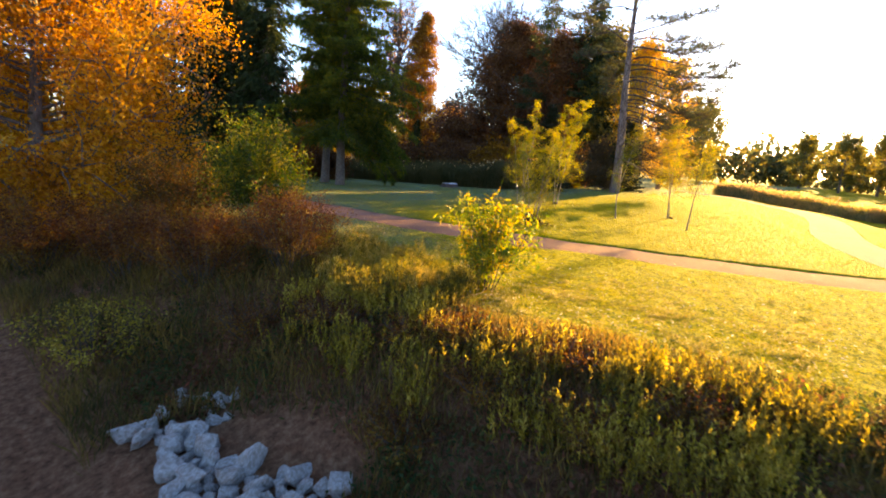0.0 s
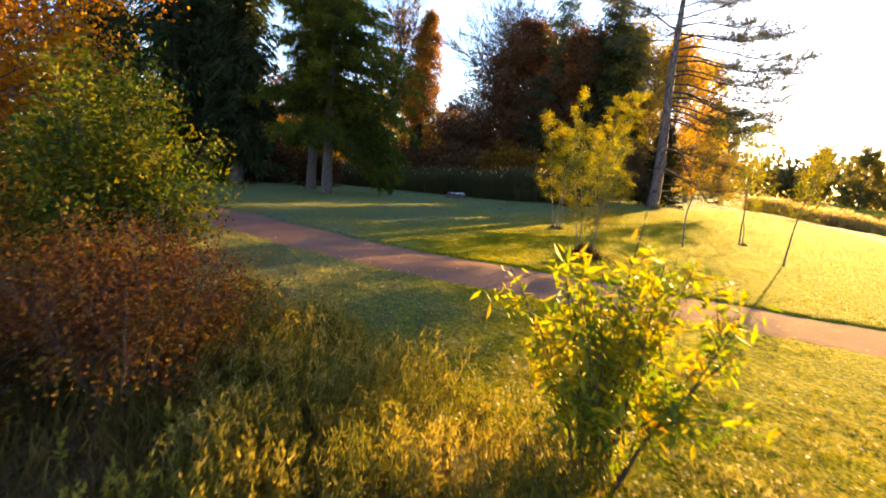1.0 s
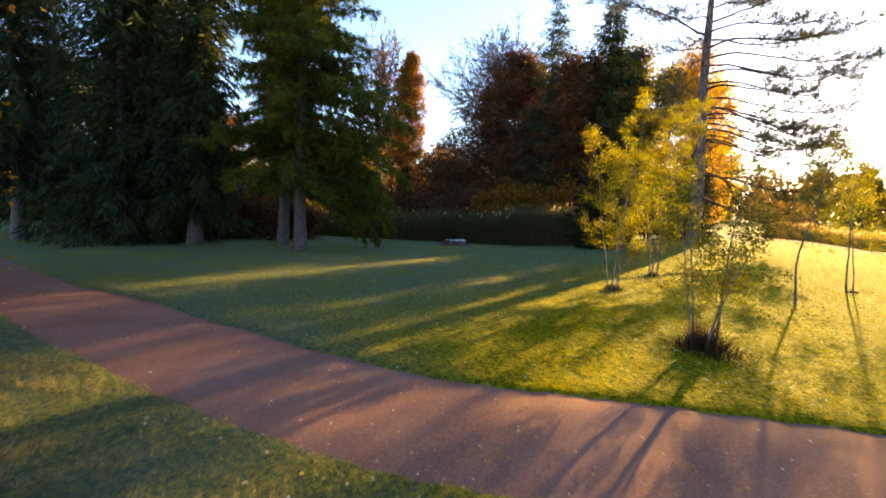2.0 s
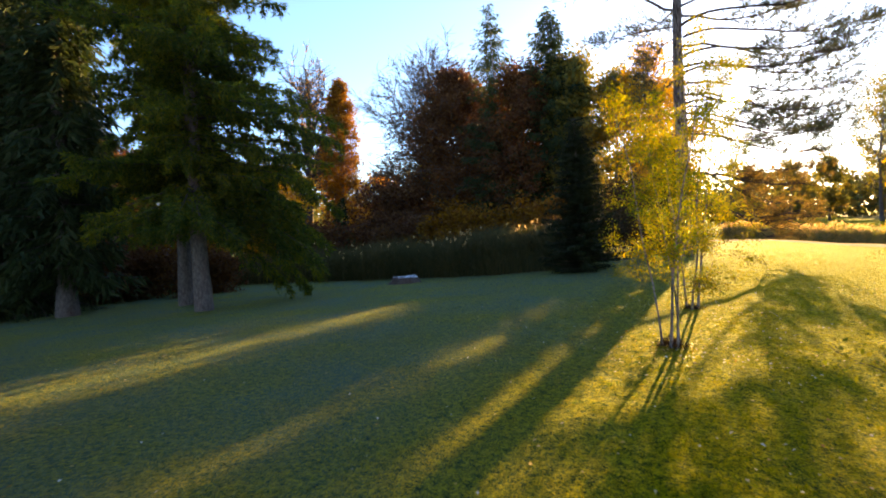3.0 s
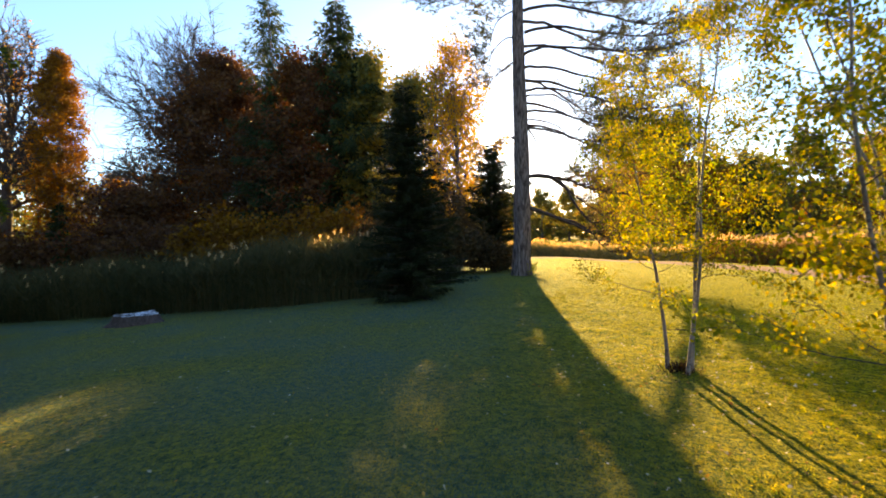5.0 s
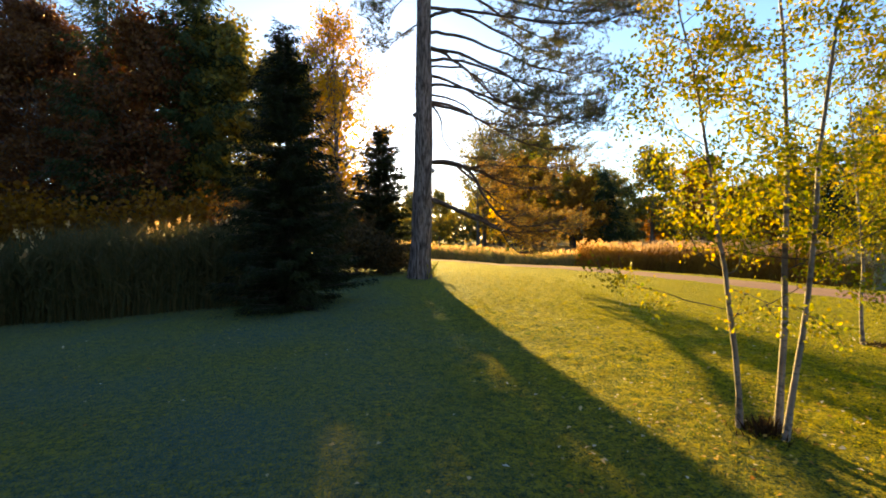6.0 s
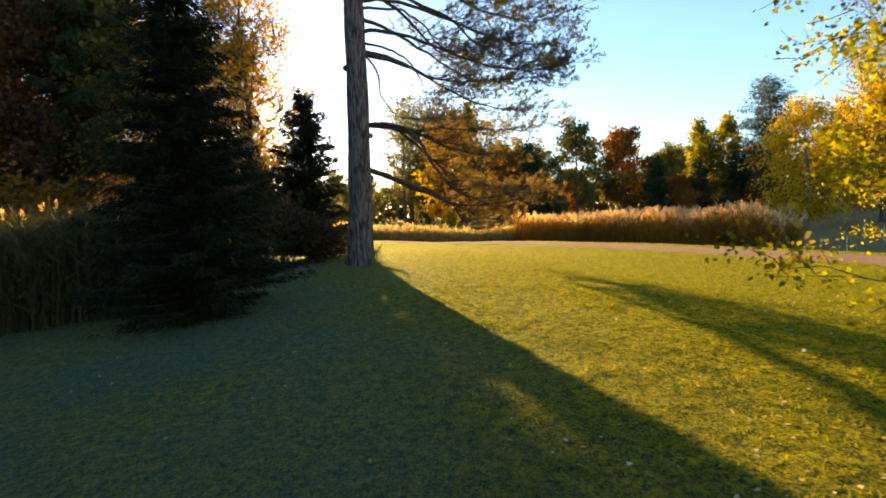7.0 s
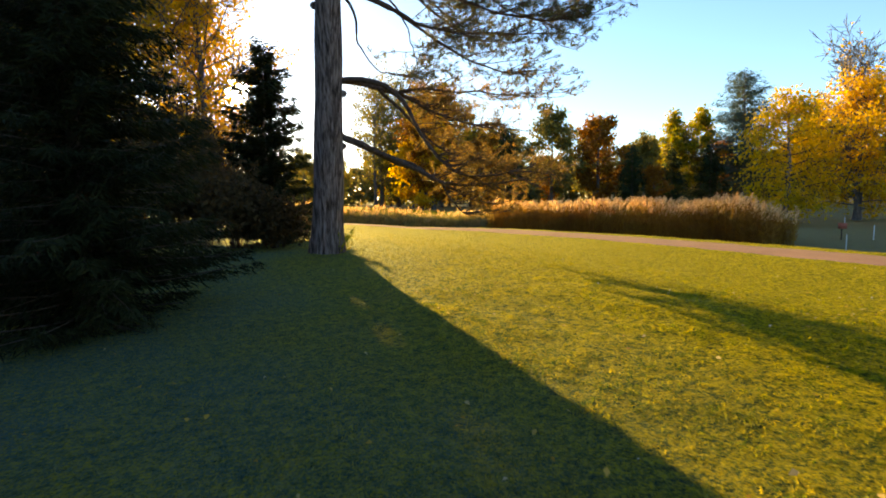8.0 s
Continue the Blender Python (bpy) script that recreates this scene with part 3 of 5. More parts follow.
def conifer(name, x, y, label, H, R, cb, twig_n, twig, mat, r0=0.25, droop=0.35, seed=0, group="", per=6, step=0.55, power=0.85, slim=0.14, ragged=0.25, bark=None, low=()):
    """A straight trunk with whorls of sagging boughs, each hung with twigs of needles."""
    rng = np.random.default_rng(seed)
    tree = base_at(name, x, y, label, "tree", group)
    trunk = grow(rng, (0, 0, -0.05), (0, 0, 1), H, 14, 0.012, 0.01)
    g = Geo()
    rad = r0 * np.linspace(1, 0.05, 15)
    rad[0] *= 1.4
    g.tube(trunk, rad, 10)
    part("trunk", g, bark or M_BARK_SPRUCE, tree, smooth=True)
    wood, lines, lens = Geo(), [], []
    z, n = cb, 0
    while z < H - 0.15:
        q = (z - cb) / (H - cb)
        for i in range(per):
            ln = (R * (1 - q) ** power + 0.12) * rng.uniform(1 - ragged, 1 + ragged * 0.6)
            a = n * 0.9 + i * 2 * math.pi / per + rng.uniform(-0.35, 0.35)
            e = 0.25 - 0.55 * droop * 2 * (1 - q) + rng.normal() * 0.08
            way = (math.cos(a) * math.cos(e), math.sin(a) * math.cos(e), math.sin(e))
            bough = grow(rng, along_line(trunk, min(0.999, z / H)) + np.array([0, 0, rng.uniform(-0.2, 0.2)]), way, ln, 6, 0.05, -0.05 * droop + 0.035)
            wood.tube(bough, max(0.008, r0 * 0.16 * (1 - q)) * np.linspace(1, 0.2, 7), 3)
            lines.append(bough)
            lens.append(ln)
        z += step * rng.uniform(0.7, 1.3) * (1 - 0.45 * q)
        n += 1
    for zz, az, ln, dip in low:
        a = radians(az)
        bough = grow(rng, along_line(trunk, zz / H), (math.cos(a), math.sin(a), 0.1), ln, 6, 0.06, dip)
        wood.tube(bough, 0.05 * np.linspace(1, 0.2, 7), 5)
        lines.append(bough)
        lens.append(ln * 1.25)
    tagged(part("boughwork", wood, M_TWIG, tree), kind="stuff")
    A, L = np.array(lines), np.array(lens)
    k = rng.choice(len(A), twig_n, p=L ** 1.5 / (L ** 1.5).sum())
    u = rng.uniform(0.03, 1.0, twig_n)
    t = u * 5.999
    i = t.astype(int)
    f = (t - i)[:, None]
    pos = A[k, i] * (1 - f) + A[k, i + 1] * f
    out = unit(A[k, 6] - A[k, 0])
    side = unit(np.cross(out, np.array([0, 0, 1.0])))
    sgn = rng.choice([-1.0, 1.0], twig_n)
    wide = (L[k] * 0.22 * (1.1 - u) * rng.uniform(0, 1, twig_n) * sgn)[:, None]
    hang = (rng.uniform(0, 1, twig_n) ** 2 * twig * 1.4 * droop * 2)[:, None]
    pos = pos + side * wide + np.array([0, 0, -1.0]) * hang + rng.normal(size=(twig_n, 3)) * twig * 0.12
    way = out * 0.8 + side * sgn[:, None] * 0.7 + np.array([0, 0, -1.0]) * (0.3 + droop * 1.8 * rng.uniform(0.2, 1, twig_n))[:, None] + rng.normal(size=(twig_n, 3)) * 0.25
    size = twig * rng.uniform(0.6, 1.3, twig_n)
    g = Geo()
    g.leaves(pos, way, size, size * slim * 1.3, rng, 0.5, True)
    part("crown", g, mat, tree)
    return tree


def shrub(name, x, y, label, H, R, leaf_n, leaf, mat, stems=14, seed=0, group="", spread=0.14, category="shrub", slim=0.5, wood_mat=None, r0=0.012, low=0.2, high=0.7):
    """Many thin stems fanning from one base, leafy along their upper two thirds."""
    rng = np.random.default_rng(seed)
    bush = base_at(name, x, y, label, category, group)
    wood, lines = Geo(), []
    for s in range(stems):
        a, lean = s * 2.4 + rng.uniform(-0.4, 0.4), math.sqrt((s + 0.5) / stems) * rng.uniform(0.7, 1.05)
        root = np.array([math.cos(a) * R * 0.25 * lean, math.sin(a) * R * 0.25 * lean, -0.05])
        h = H * (1 - 0.35 * lean ** 2) * rng.uniform(0.85, 1.05)
        way = np.array([math.cos(a) * R * 0.8 * lean, math.sin(a) * R * 0.8 * lean, h])
        stem = grow(rng, root, way, float(np.linalg.norm(way)), 6, 0.07, 0.0)
        wood.tube(stem, r0 * np.linspace(1, 0.3, 7), 4)
        lines.append(stem[[0, 2, 3, 4, 6]])
        for k in range(4):
            b = grow(rng, along_line(stem, rng.uniform(0.3, 0.9)), way / np.linalg.norm(way) + rng.normal(size=3) * 0.6, H * rng.uniform(0.15, 0.32), 4, 0.12)
            wood.tube(b, r0 * 0.5 * np.linspace(1, 0.3, 5), 3)
            lines.append(b)
    tagged(part("stemwork", wood, wood_mat or M_TWIG, bush), kind="stuff")
    A = np.array(lines)
    k = rng.integers(0, len(A), leaf_n)
    t = rng.uniform(low, 1.0, leaf_n) ** high * 3.999
    i = t.astype(int)
    f = (t - i)[:, None]
    pos = A[k, i] * (1 - f) + A[k, i + 1] * f + unit(rng.normal(size=(leaf_n, 3))) * (rng.uniform(0, 1, (leaf_n, 1)) ** 0.5 * spread * 1.7)
    pos[:, 2] = np.maximum(pos[:, 2], 0.03)
    size = leaf * rng.uniform(0.6, 1.3, leaf_n)
    g = Geo()
    g.leaves(pos, rng.normal(size=(leaf_n, 3)) + np.array([0, 0, -0.2]), size, size * slim, rng)
    part("foliage", g, mat, bush)
    return bush


# ---- the Scots pine on the lawn
def needle_tufts(rng, pts, ways, per=16, length=0.13):
    g = Geo()
    n = len(pts)
    pos = np.repeat(pts, per, 0) + rng.normal(size=(n * per, 3)) * 0.02
    way = np.repeat(unit(ways), per, 0) * 0.8 + rng.normal(size=(n * per, 3)) * 0.65
    size = length * rng.uniform(0.7, 1.2, n * per)
    g.leaves(pos, way, size, size * 0.13, rng, 0.1, True)
    return g


def scots_pine(x, y):
    rng = np.random.default_rng(41)
    tree = base_at("pine_tree", x, y, "tall pine with furrowed grey-brown bark and long bare-jointed limbs", "tree")
    H = 16.0
    zs = np.linspace(-0.1, H, 22)
    trunk = np.stack([0.022 * zs + 0.05 * np.sin(zs * 0.55), 0.02 * np.sin(zs * 0.8) - 0.13 * np.maximum(0, zs), zs], 1)
    rad = 0.30 * (1 - zs / H) ** 0.8 + 0.02 + 0.08 * np.exp(-np.maximum(0, zs) / 0.3)
    tg = Geo()
    sides, fine = 20, 70
    zf = np.linspace(-0.1, H, fine)
    tr = np.stack([np.interp(zf, zs, trunk[:, 0]), np.interp(zf, zs, trunk[:, 1]), zf], 1)
    tg.tube(tr, np.interp(zf, zs, rad), sides)
    v = tg.v[0].reshape(fine, sides, 3)
    for a in range(sides):
        v[:, a] += (v[:, a] - tr) * (0.05 * np.sin(a * 2.3 + zf * 0.9) + 0.03 * np.sin(a * 5.1 + zf * 3.3))[:, None]
    part("trunk", tg, M_BARK_PINE, tree, smooth=True)
    for zz, aa in ((2.2, 0.2), (3.2, -0.3), (4.8, 2.9)):
        r = float(np.interp(zz, zs, rad))
        c = np.array([np.interp(zz, zs, trunk[:, 0]) + math.cos(aa) * r * 0.9, np.interp(zz, zs, trunk[:, 1]) + math.sin(aa) * r * 0.9, zz])
        knot = Geo()
        knot.tube([c, c + np.array([math.cos(aa), math.sin(aa), 0.1]) * 0.07, c + np.array([math.cos(aa), math.sin(aa), 0.1]) * 0.11], [0.075, 0.07, 0.02], 8)
        part("branch_stub", knot, M_BARK_PINE, tree, smooth=True)
    sp = Geo()
    for k in range(22):
        a = rng.uniform(-1.2, 1.6)
        root = np.array([math.cos(a) * 0.36, math.sin(a) * 0.36, -0.05])
        line = grow(rng, root, (math.cos(a) * 0.5, math.sin(a) * 0.5, 1), rng.uniform(0.3, 0.75), 4, 0.12)
        sp.tube(line, np.linspace(0.005, 0.002, 5), 3)
        pts = along_line(line, rng.uniform(0.3, 1.0, 16))
        sp.leaves(pts, rng.normal(size=(16, 3)), rng.uniform(0.03, 0.06, 16), 0.028, rng)
    tagged(part("base_sprouts", sp, M_SAPLING_LEAF, tree, "small leafy sprouts at the foot of the trunk"), kind="stuff")
    # lower limbs as sweeps: azimuth, (reach, height) stations, share of the limb that is bare, browning
    sweeps = [
        (-6, [(0.2, 2.72), (1.2, 2.36), (2.0, 2.05), (2.8, 1.78), (3.9, 1.78), (4.9, 1.9)], 0.55, 1),
        (-3, [(0.2, 2.70), (1.2, 2.38), (2.0, 2.1), (2.6, 1.75), (2.9, 1.4), (3.3, 1.1)], 0.5, 1),
        (4, [(0.2, 2.74), (1.2, 2.4), (2.0, 2.12), (2.9, 1.8), (3.6, 1.5), (4.2, 1.35)], 0.48, 1),
        (8, [(0.2, 3.77), (1.0, 3.73), (1.7, 3.6), (2.6, 3.32), (3.6, 3.08), (4.5, 3.0)], 0.36, 1),
        (-16, [(0.2, 3.72), (1.0, 3.7), (1.6, 3.35), (2.0, 2.7), (2.6, 2.05), (3.4, 1.85), (4.5, 2.05)], 0.58, 1),
        ((8, 30), [(1.2, 3.69), (2.0, 3.62), (3.0, 3.4), (4.2, 3.25)], 0.22, 1),
        ((8, -4), [(1.5, 3.63), (2.4, 3.7), (3.6, 3.6), (4.9, 3.65)], 0.2, 1),
        ((8, 20), [(1.1, 3.7), (1.7, 3.35), (2.6, 2.85), (3.6, 2.5), (4.7, 2.45)], 0.34, 1),
        (-2, [(0.2, 5.4), (1.1, 5.2), (1.9, 4.9), (3.2, 4.8), (4.9, 4.85)], 0.42, 0),
        (16, [(0.2, 5.65), (0.9, 5.55), (1.5, 5.3), (1.8, 4.7), (2.0, 4.2)], 0.75, 0),
        (-12, [(0.2, 6.4), (1.1, 6.3), (1.65, 5.9), (1.95, 5.4), (2.5, 5.0)], 0.62, 0),
        (6, [(0.2, 6.95), (1.2, 6.75), (2.4, 6.3), (2.9, 6.0), (4.0, 5.4), (5.3, 5.6)], 0.52, 0),
        (-9, [(0.2, 5.4), (0.5, 4.9), (0.55, 4.4), (0.9, 3.95), (1.5, 3.8)], 0.8, 0),
    ]
    # upper limbs: height, azimuth, length, first slope, bend
    upper = [
        (9.7, 30, 5.2, 0.1, 0.01), (10.4, 3, 5.2, 0.35, -0.03), (10.0, -30, 4.8, 0.1, 0.0),
        (9.9, 178, 6.2, 0.35, -0.075), (8.9, 168, 1.9, 0.05, -0.14), (8.0, 186, 1.6, 0.35, -0.25), (7.3, 174, 1.4, -0.15, -0.06), (9.3, 182, 3.2, 0.2, -0.05),
        (11.0, 60, 4.0, 0.3, 0.0), (11.3, -70, 3.6, 0.3, 0.0), (11.8, 195, 4.4, 0.3, -0.03), (12.4, 20, 4.4, 0.35, 0.0),
        (12.9, 130, 3.6, 0.4, 0.0), (13.5, -30, 3.4, 0.4, 0.0), (14.2, 220, 3.0, 0.5, 0.0), (14.8, 70, 2.6, 0.6, 0.0), (15.4, -60, 2.0, 0.8, 0.0),
        (9.9, 100, 3.6, 0.1, 0.0), (10.6, -100, 3.2, 0.1, 0.0),
    ]
    for k, az in enumerate((14, -20, 26, -6, 34, 4, -30, 20, -12, 30, 8, -24)):
        z0, out = 5.5 + 0.37 * k, 1 + 0.03 * k
        sweeps.append((az, [(0.2, z0), (0.9 * out, z0 - 0.1 + 0.02 * k), (1.9 * out, z0 - 0.5 + 0.03 * k), (3.0 * out, z0 - 0.95 + 0.04 * k), (4.0 * out, z0 - 1.15 + 0.05 * k), (4.7 * out, z0 - 1.05 + 0.05 * k)], 0.36, 0))
    lines = []
    for az, st, bare, old in sweeps:
        s = bend(st, 19)
        s[:, 1] -= 0.3
        if old:
            s[:, 0] *= 0.9
        drift = np.cumsum(rng.normal(size=19) * 0.035)
        wig = np.cumsum(rng.normal(size=19) * 0.02)
        a0, a1 = az if isinstance(az, tuple) else (az, az)
        a = np.radians(a0 + (a1 - a0) * np.clip((s[:, 0] - st[0][0]) / 1.5, 0, 1))
        root = 3.45 if isinstance(az, tuple) else st[0][1] - 0.3
        x0, y0 = np.interp(root, zs, trunk[:, 0]), np.interp(root, zs, trunk[:, 1])
        lines.append((np.stack([x0 + s[:, 0] * np.cos(a) - drift * np.sin(a), y0 + s[:, 0] * np.sin(a) + drift * np.cos(a), s[:, 1] + wig], 1), bare, old))
    for zz, az, ln, slope, curl in upper:
        p = np.array([np.interp(zz, zs, trunk[:, 0]), np.interp(zz, zs, trunk[:, 1]), zz])
        a = radians(az)
        lines.append((grow(rng, p, (math.cos(a), math.sin(a), slope), ln, 12, 0.115, curl), 0.3, 0))
    for line, bare, old in lines:
        ln = float(np.linalg.norm(np.diff(line, axis=0), axis=1).sum())
        r = (0.018 + 0.0075 * ln) * (1.2 if line[0, 2] < 4.0 and line[0, 0] < 0.6 else 0.9)
        g = Geo()
        g.tube(line, r * np.linspace(1, 0.2, len(line)), 7)
        tufts, ways = [], []
        for k in range(int(ln * (1 - bare) * (8 if old else 9)) + 4):
            t = rng.uniform(bare, 1.0)
            i0 = min(len(line) - 2, int(t * (len(line) - 1)))
            tan = unit(line[i0 + 1] - line[i0])
            flat = unit(np.array([tan[0], tan[1], 0.0]))
            lat = np.array([-flat[1], flat[0], 0]) * rng.choice([-1, 1]) * rng.uniform(0.3, 1.1)
            d = flat * rng.uniform(0.5, 1.2) + lat + np.array([0, 0, rng.normal() * 0.16 + 0.04 - 0.05 * old])
            sub = grow(rng, along_line(line, t), d, rng.uniform(0.4, 1.25), 6, 0.14, 0.03)
            g.tube(sub, r * 0.28 * np.linspace(1, 0.25, 7), 4)
            for m in range(5):
                tw = grow(rng, along_line(sub, rng.uniform(0.25, 1.0)), d + rng.normal(size=3) * np.array([0.6, 0.6, 0.45]) + np.array([0, 0, 0.1]), rng.uniform(0.2, 0.45), 3, 0.16, 0.12)
                g.tube(tw, np.array([0.006, 0.005, 0.004, 0.003]), 3)
                for c in (2, 3):
                    tufts.append(tw[c])
                    ways.append(tw[c] - tw[c - 1] + np.array([0, 0, 0.03]))
        limb = part("limb", g, M_LIMB, tree, smooth=True)
        part("needles", needle_tufts(rng, np.array(tufts), np.array(ways), 13 if old else 15, 0.105), M_PINE_OLD if old else M_PINE, limb, "browning needles" if old else "")
    return tree


scots_pine(-1.72, 34.9)


# ---- young birches on the lawn
def birch(x, y, label, H, R, stems, leaf_n, seed, r0=0.04, cb=1.0, spread=0.12, leaf=0.042, rise=0.55, limbs=66, skirt=0.17, mat=None, splay=0.8, lean=(0, 0)):
    t = broadleaf("birch_tree", x, y, label, H, R, cb, leaf_n, leaf, mat or M_BIRCH_LEAF, M_BIRCH, r0, limbs, 4, rise, "cone", spread, seed, lean, stems, twigs=2, fine=0.0014, limb_r=0.2, group="young birches on the lawn", splay=splay, stem_wob=0.055, droop=-0.07)
    if skirt:
        rng = np.random.default_rng(seed + 500)
        g = Geo()
        n = int(3600 * skirt)
        a, r = rng.uniform(0, 6.28, n), skirt * np.abs(rng.normal(size=n))
        pos = np.stack([np.cos(a) * r, np.sin(a) * r, np.full(n, -0.02)], 1)
        way = np.stack([np.cos(a) * 0.35, np.sin(a) * 0.35, np.ones(n)], 1) + rng.normal(size=(n, 3)) * 0.2
        g.leaves(pos, way, rng.uniform(0.3, 1.8, n) * skirt * np.exp(-r * 2.5), 0.011, rng)
        tagged(part("base_grass", g, M_BASE, t, "dark brown dry grass tuft round the stems"), kind="stuff")
    return t


birch(0.18, 19.3, "young birch with three pale stems and thin yellow foliage", 4.9, 0.8, 4, 16000, 11, 0.023, skirt=0.15, splay=0.14, leaf=0.035, lean=(-0.02, 0.0), spread=0.1)
birch(0.03, 22.9, "young birch with three curving pale stems and long dark side twigs", 5.6, 1.0, 3, 24000, 44, 0.028, cb=1.25, lean=(0.03, 0.0), rise=0.4, splay=0.32, limbs=90, skirt=0.12, leaf=0.036, spread=0.1)
birch(3.05, 15.5, "bushy young birch with many stems from a dark brown base", 3.1, 0.72, 5, 6500, 13, 0.024, cb=0.7, skirt=0.38, mat=M_BIRCH_GREEN, splay=0.6)
birch(3.72, 21.9, "slender single birch sapling with sparse yellow leaves", 4.4, 0.7, 1, 3200, 14, 0.03, cb=1.5, skirt=0, mat=M_BIRCH_GREEN)
birch(4.75, 26.4, "twin-stemmed birch sapling with hanging yellow leaves", 5.0, 1.0, 2, 7000, 15, 0.03, cb=1.3, skirt=0.1)
birch(6.62, 22.7, "thin leaning birch sapling with few leaves", 4.0, 0.6, 1, 1900, 16, 0.028, cb=1.4, skirt=0, lean=(-0.05, 0.03))

# ---- large spruces at the edge of the lawn
def old_spruce(x, y, label, H, R, cb, seed, r0, low=(), dense=1.05):
    """A tall spruce with gaps in its crown: uneven boughs, each hung with curtains of twigs."""
    rng = np.random.default_rng(seed)
    tree = base_at("spruce_tree", x, y, label, "tree", "old spruces")
    trunk = grow(rng, (0, 0, -0.05), (0, 0, 1), H, 14, 0.010, 0.01)
    g = Geo()
    rad = r0 * np.linspace(1, 0.06, 15) ** 0.8
    rad[0] *= 1.18
    g.tube(trunk, rad, 12)
    part("trunk", g, M_BARK_SPRUCE, tree, smooth=True)
    wood, boughs = Geo(), []
    z, n = cb, 0
    while z < H - 0.3:
        q = (z - cb) / (H - cb)
        for i in range(5):
            if rng.uniform() < 0.1:
                continue
            a = n * 0.95 + i * 1.2566 + rng.uniform(-0.4, 0.4)
            ln = (R * (1 - q) ** 0.28 * (0.85 + 0.25 * math.sin(2 * a + z)) + 0.2) * rng.uniform(0.55, 1.12)
            e = 0.2 - 0.55 * (1 - q) + rng.normal() * 0.12
            way = (math.cos(a) * math.cos(e), math.sin(a) * math.cos(e), math.sin(e))
            boughs.append((grow(rng, along_line(trunk, min(0.999, z / H)), way, ln, 6, 0.07, 0.015), ln, 1.0 - 0.45 * q))
        z += rng.uniform(0.28, 0.55) * (1 - 0.3 * q)
        n += 1
    for zz, az, ln, dip in low:
        a = radians(az)
        boughs.append((grow(rng, along_line(trunk, zz / H), (math.cos(a), math.sin(a), 0.12), ln, 6, 0.07, dip), ln, 1.15))
    P, W, S = [], [], []
    for line, ln, long in boughs:
        wood.tube(line, max(0.012, 0.011 * ln) * np.linspace(1, 0.25, 7), 4)
        out = unit(line[-1] - line[0])
        side = unit(np.cross(out, np.array([0, 0, 1.0])))
        m = int(ln * 120 * dense)
        u = rng.uniform(0.04, 1.0, m)
        sg = rng.choice([-1.0, 1.0], m)[:, None]
        P.append(along_line(line, u) + side * sg * rng.uniform(0, 0.42, (m, 1)) * (1.15 - u[:, None]) * ln * 0.5 + rng.normal(size=(m, 3)) * 0.05)
        W.append(out * 0.8 + side * sg * 0.6 + rng.normal(size=(m, 3)) * 0.4)
        S.append(rng.uniform(0.10, 0.23, m))
        for k in range(int(ln * 7.5)):
            u = rng.uniform(0.22, 1.0)
            start = along_line(line, u) + side * rng.uniform(-1, 1) * (1.1 - u) * ln * 0.28
            dl = rng.uniform(0.2, 0.8) * long * (1.15 - 0.5 * u)
            hang = grow(rng, start, np.array([0, 0, -1.0]) + out * 0.35 + rng.normal(size=3) * 0.2, dl, 3, 0.12, -0.1)
            wood.tube(hang[::3], [0.007, 0.004], 3)
            m = int((dl * 36 + 5) * dense)
            P.append(along_line(hang, rng.uniform(0, 1, m)) + rng.normal(size=(m, 3)) * 0.05)
            W.append(np.array([0, 0, -0.75]) + rng.normal(size=(m, 3)) * 0.55 + out * 0.25)
            S.append(rng.uniform(0.10, 0.23, m))
    tagged(part("boughwork", wood, M_TWIG, tree), kind="stuff")
    g = Geo()
    size = np.concatenate(S)
    g.leaves(np.concatenate(P), np.concatenate(W), size * 1.1, size * 0.32, rng, 0.5, True)
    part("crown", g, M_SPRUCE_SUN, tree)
    return tree


old_spruce(-20.6, 23.8, "tall old spruce with pale trunk and drooping boughs", 27, 3.5, 4.0, 21, 0.30)
old_spruce(-16.7, 22.2, "tall old spruce with drooping sunlit boughs sweeping to the grass", 25, 4.7, 3.6, 22, 0.30, low=[(3.6 + 0.75 * k, 58 + 26 * math.sin(k * 2.1), 4.4 + 1.9 * abs(math.sin(k * 1.3 + 0.6)), -0.17 + 0.012 * k) for k in range(8)] + [(3.0 + 0.32 * k, 54 + 24 * math.sin(k * 1.7), 3.9 + 1.7 * abs(math.sin(k * 0.9 + 0.3)), -0.19) for k in range(8)])
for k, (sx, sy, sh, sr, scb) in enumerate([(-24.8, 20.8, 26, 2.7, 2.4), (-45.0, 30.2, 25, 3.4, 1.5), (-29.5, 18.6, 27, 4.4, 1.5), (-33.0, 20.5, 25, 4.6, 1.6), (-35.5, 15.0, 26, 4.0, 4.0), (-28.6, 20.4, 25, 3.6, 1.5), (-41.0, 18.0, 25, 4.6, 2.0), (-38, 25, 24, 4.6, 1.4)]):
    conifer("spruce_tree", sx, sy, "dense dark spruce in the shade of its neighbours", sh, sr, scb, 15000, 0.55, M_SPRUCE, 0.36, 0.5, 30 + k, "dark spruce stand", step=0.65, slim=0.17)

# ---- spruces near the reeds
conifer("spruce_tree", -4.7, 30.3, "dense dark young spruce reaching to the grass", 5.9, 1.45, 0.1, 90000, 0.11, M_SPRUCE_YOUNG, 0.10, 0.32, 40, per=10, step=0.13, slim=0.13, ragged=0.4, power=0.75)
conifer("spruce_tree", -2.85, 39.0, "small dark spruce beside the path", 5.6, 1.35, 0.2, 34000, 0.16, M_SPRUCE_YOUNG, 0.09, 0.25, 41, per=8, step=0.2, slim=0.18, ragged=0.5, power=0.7)

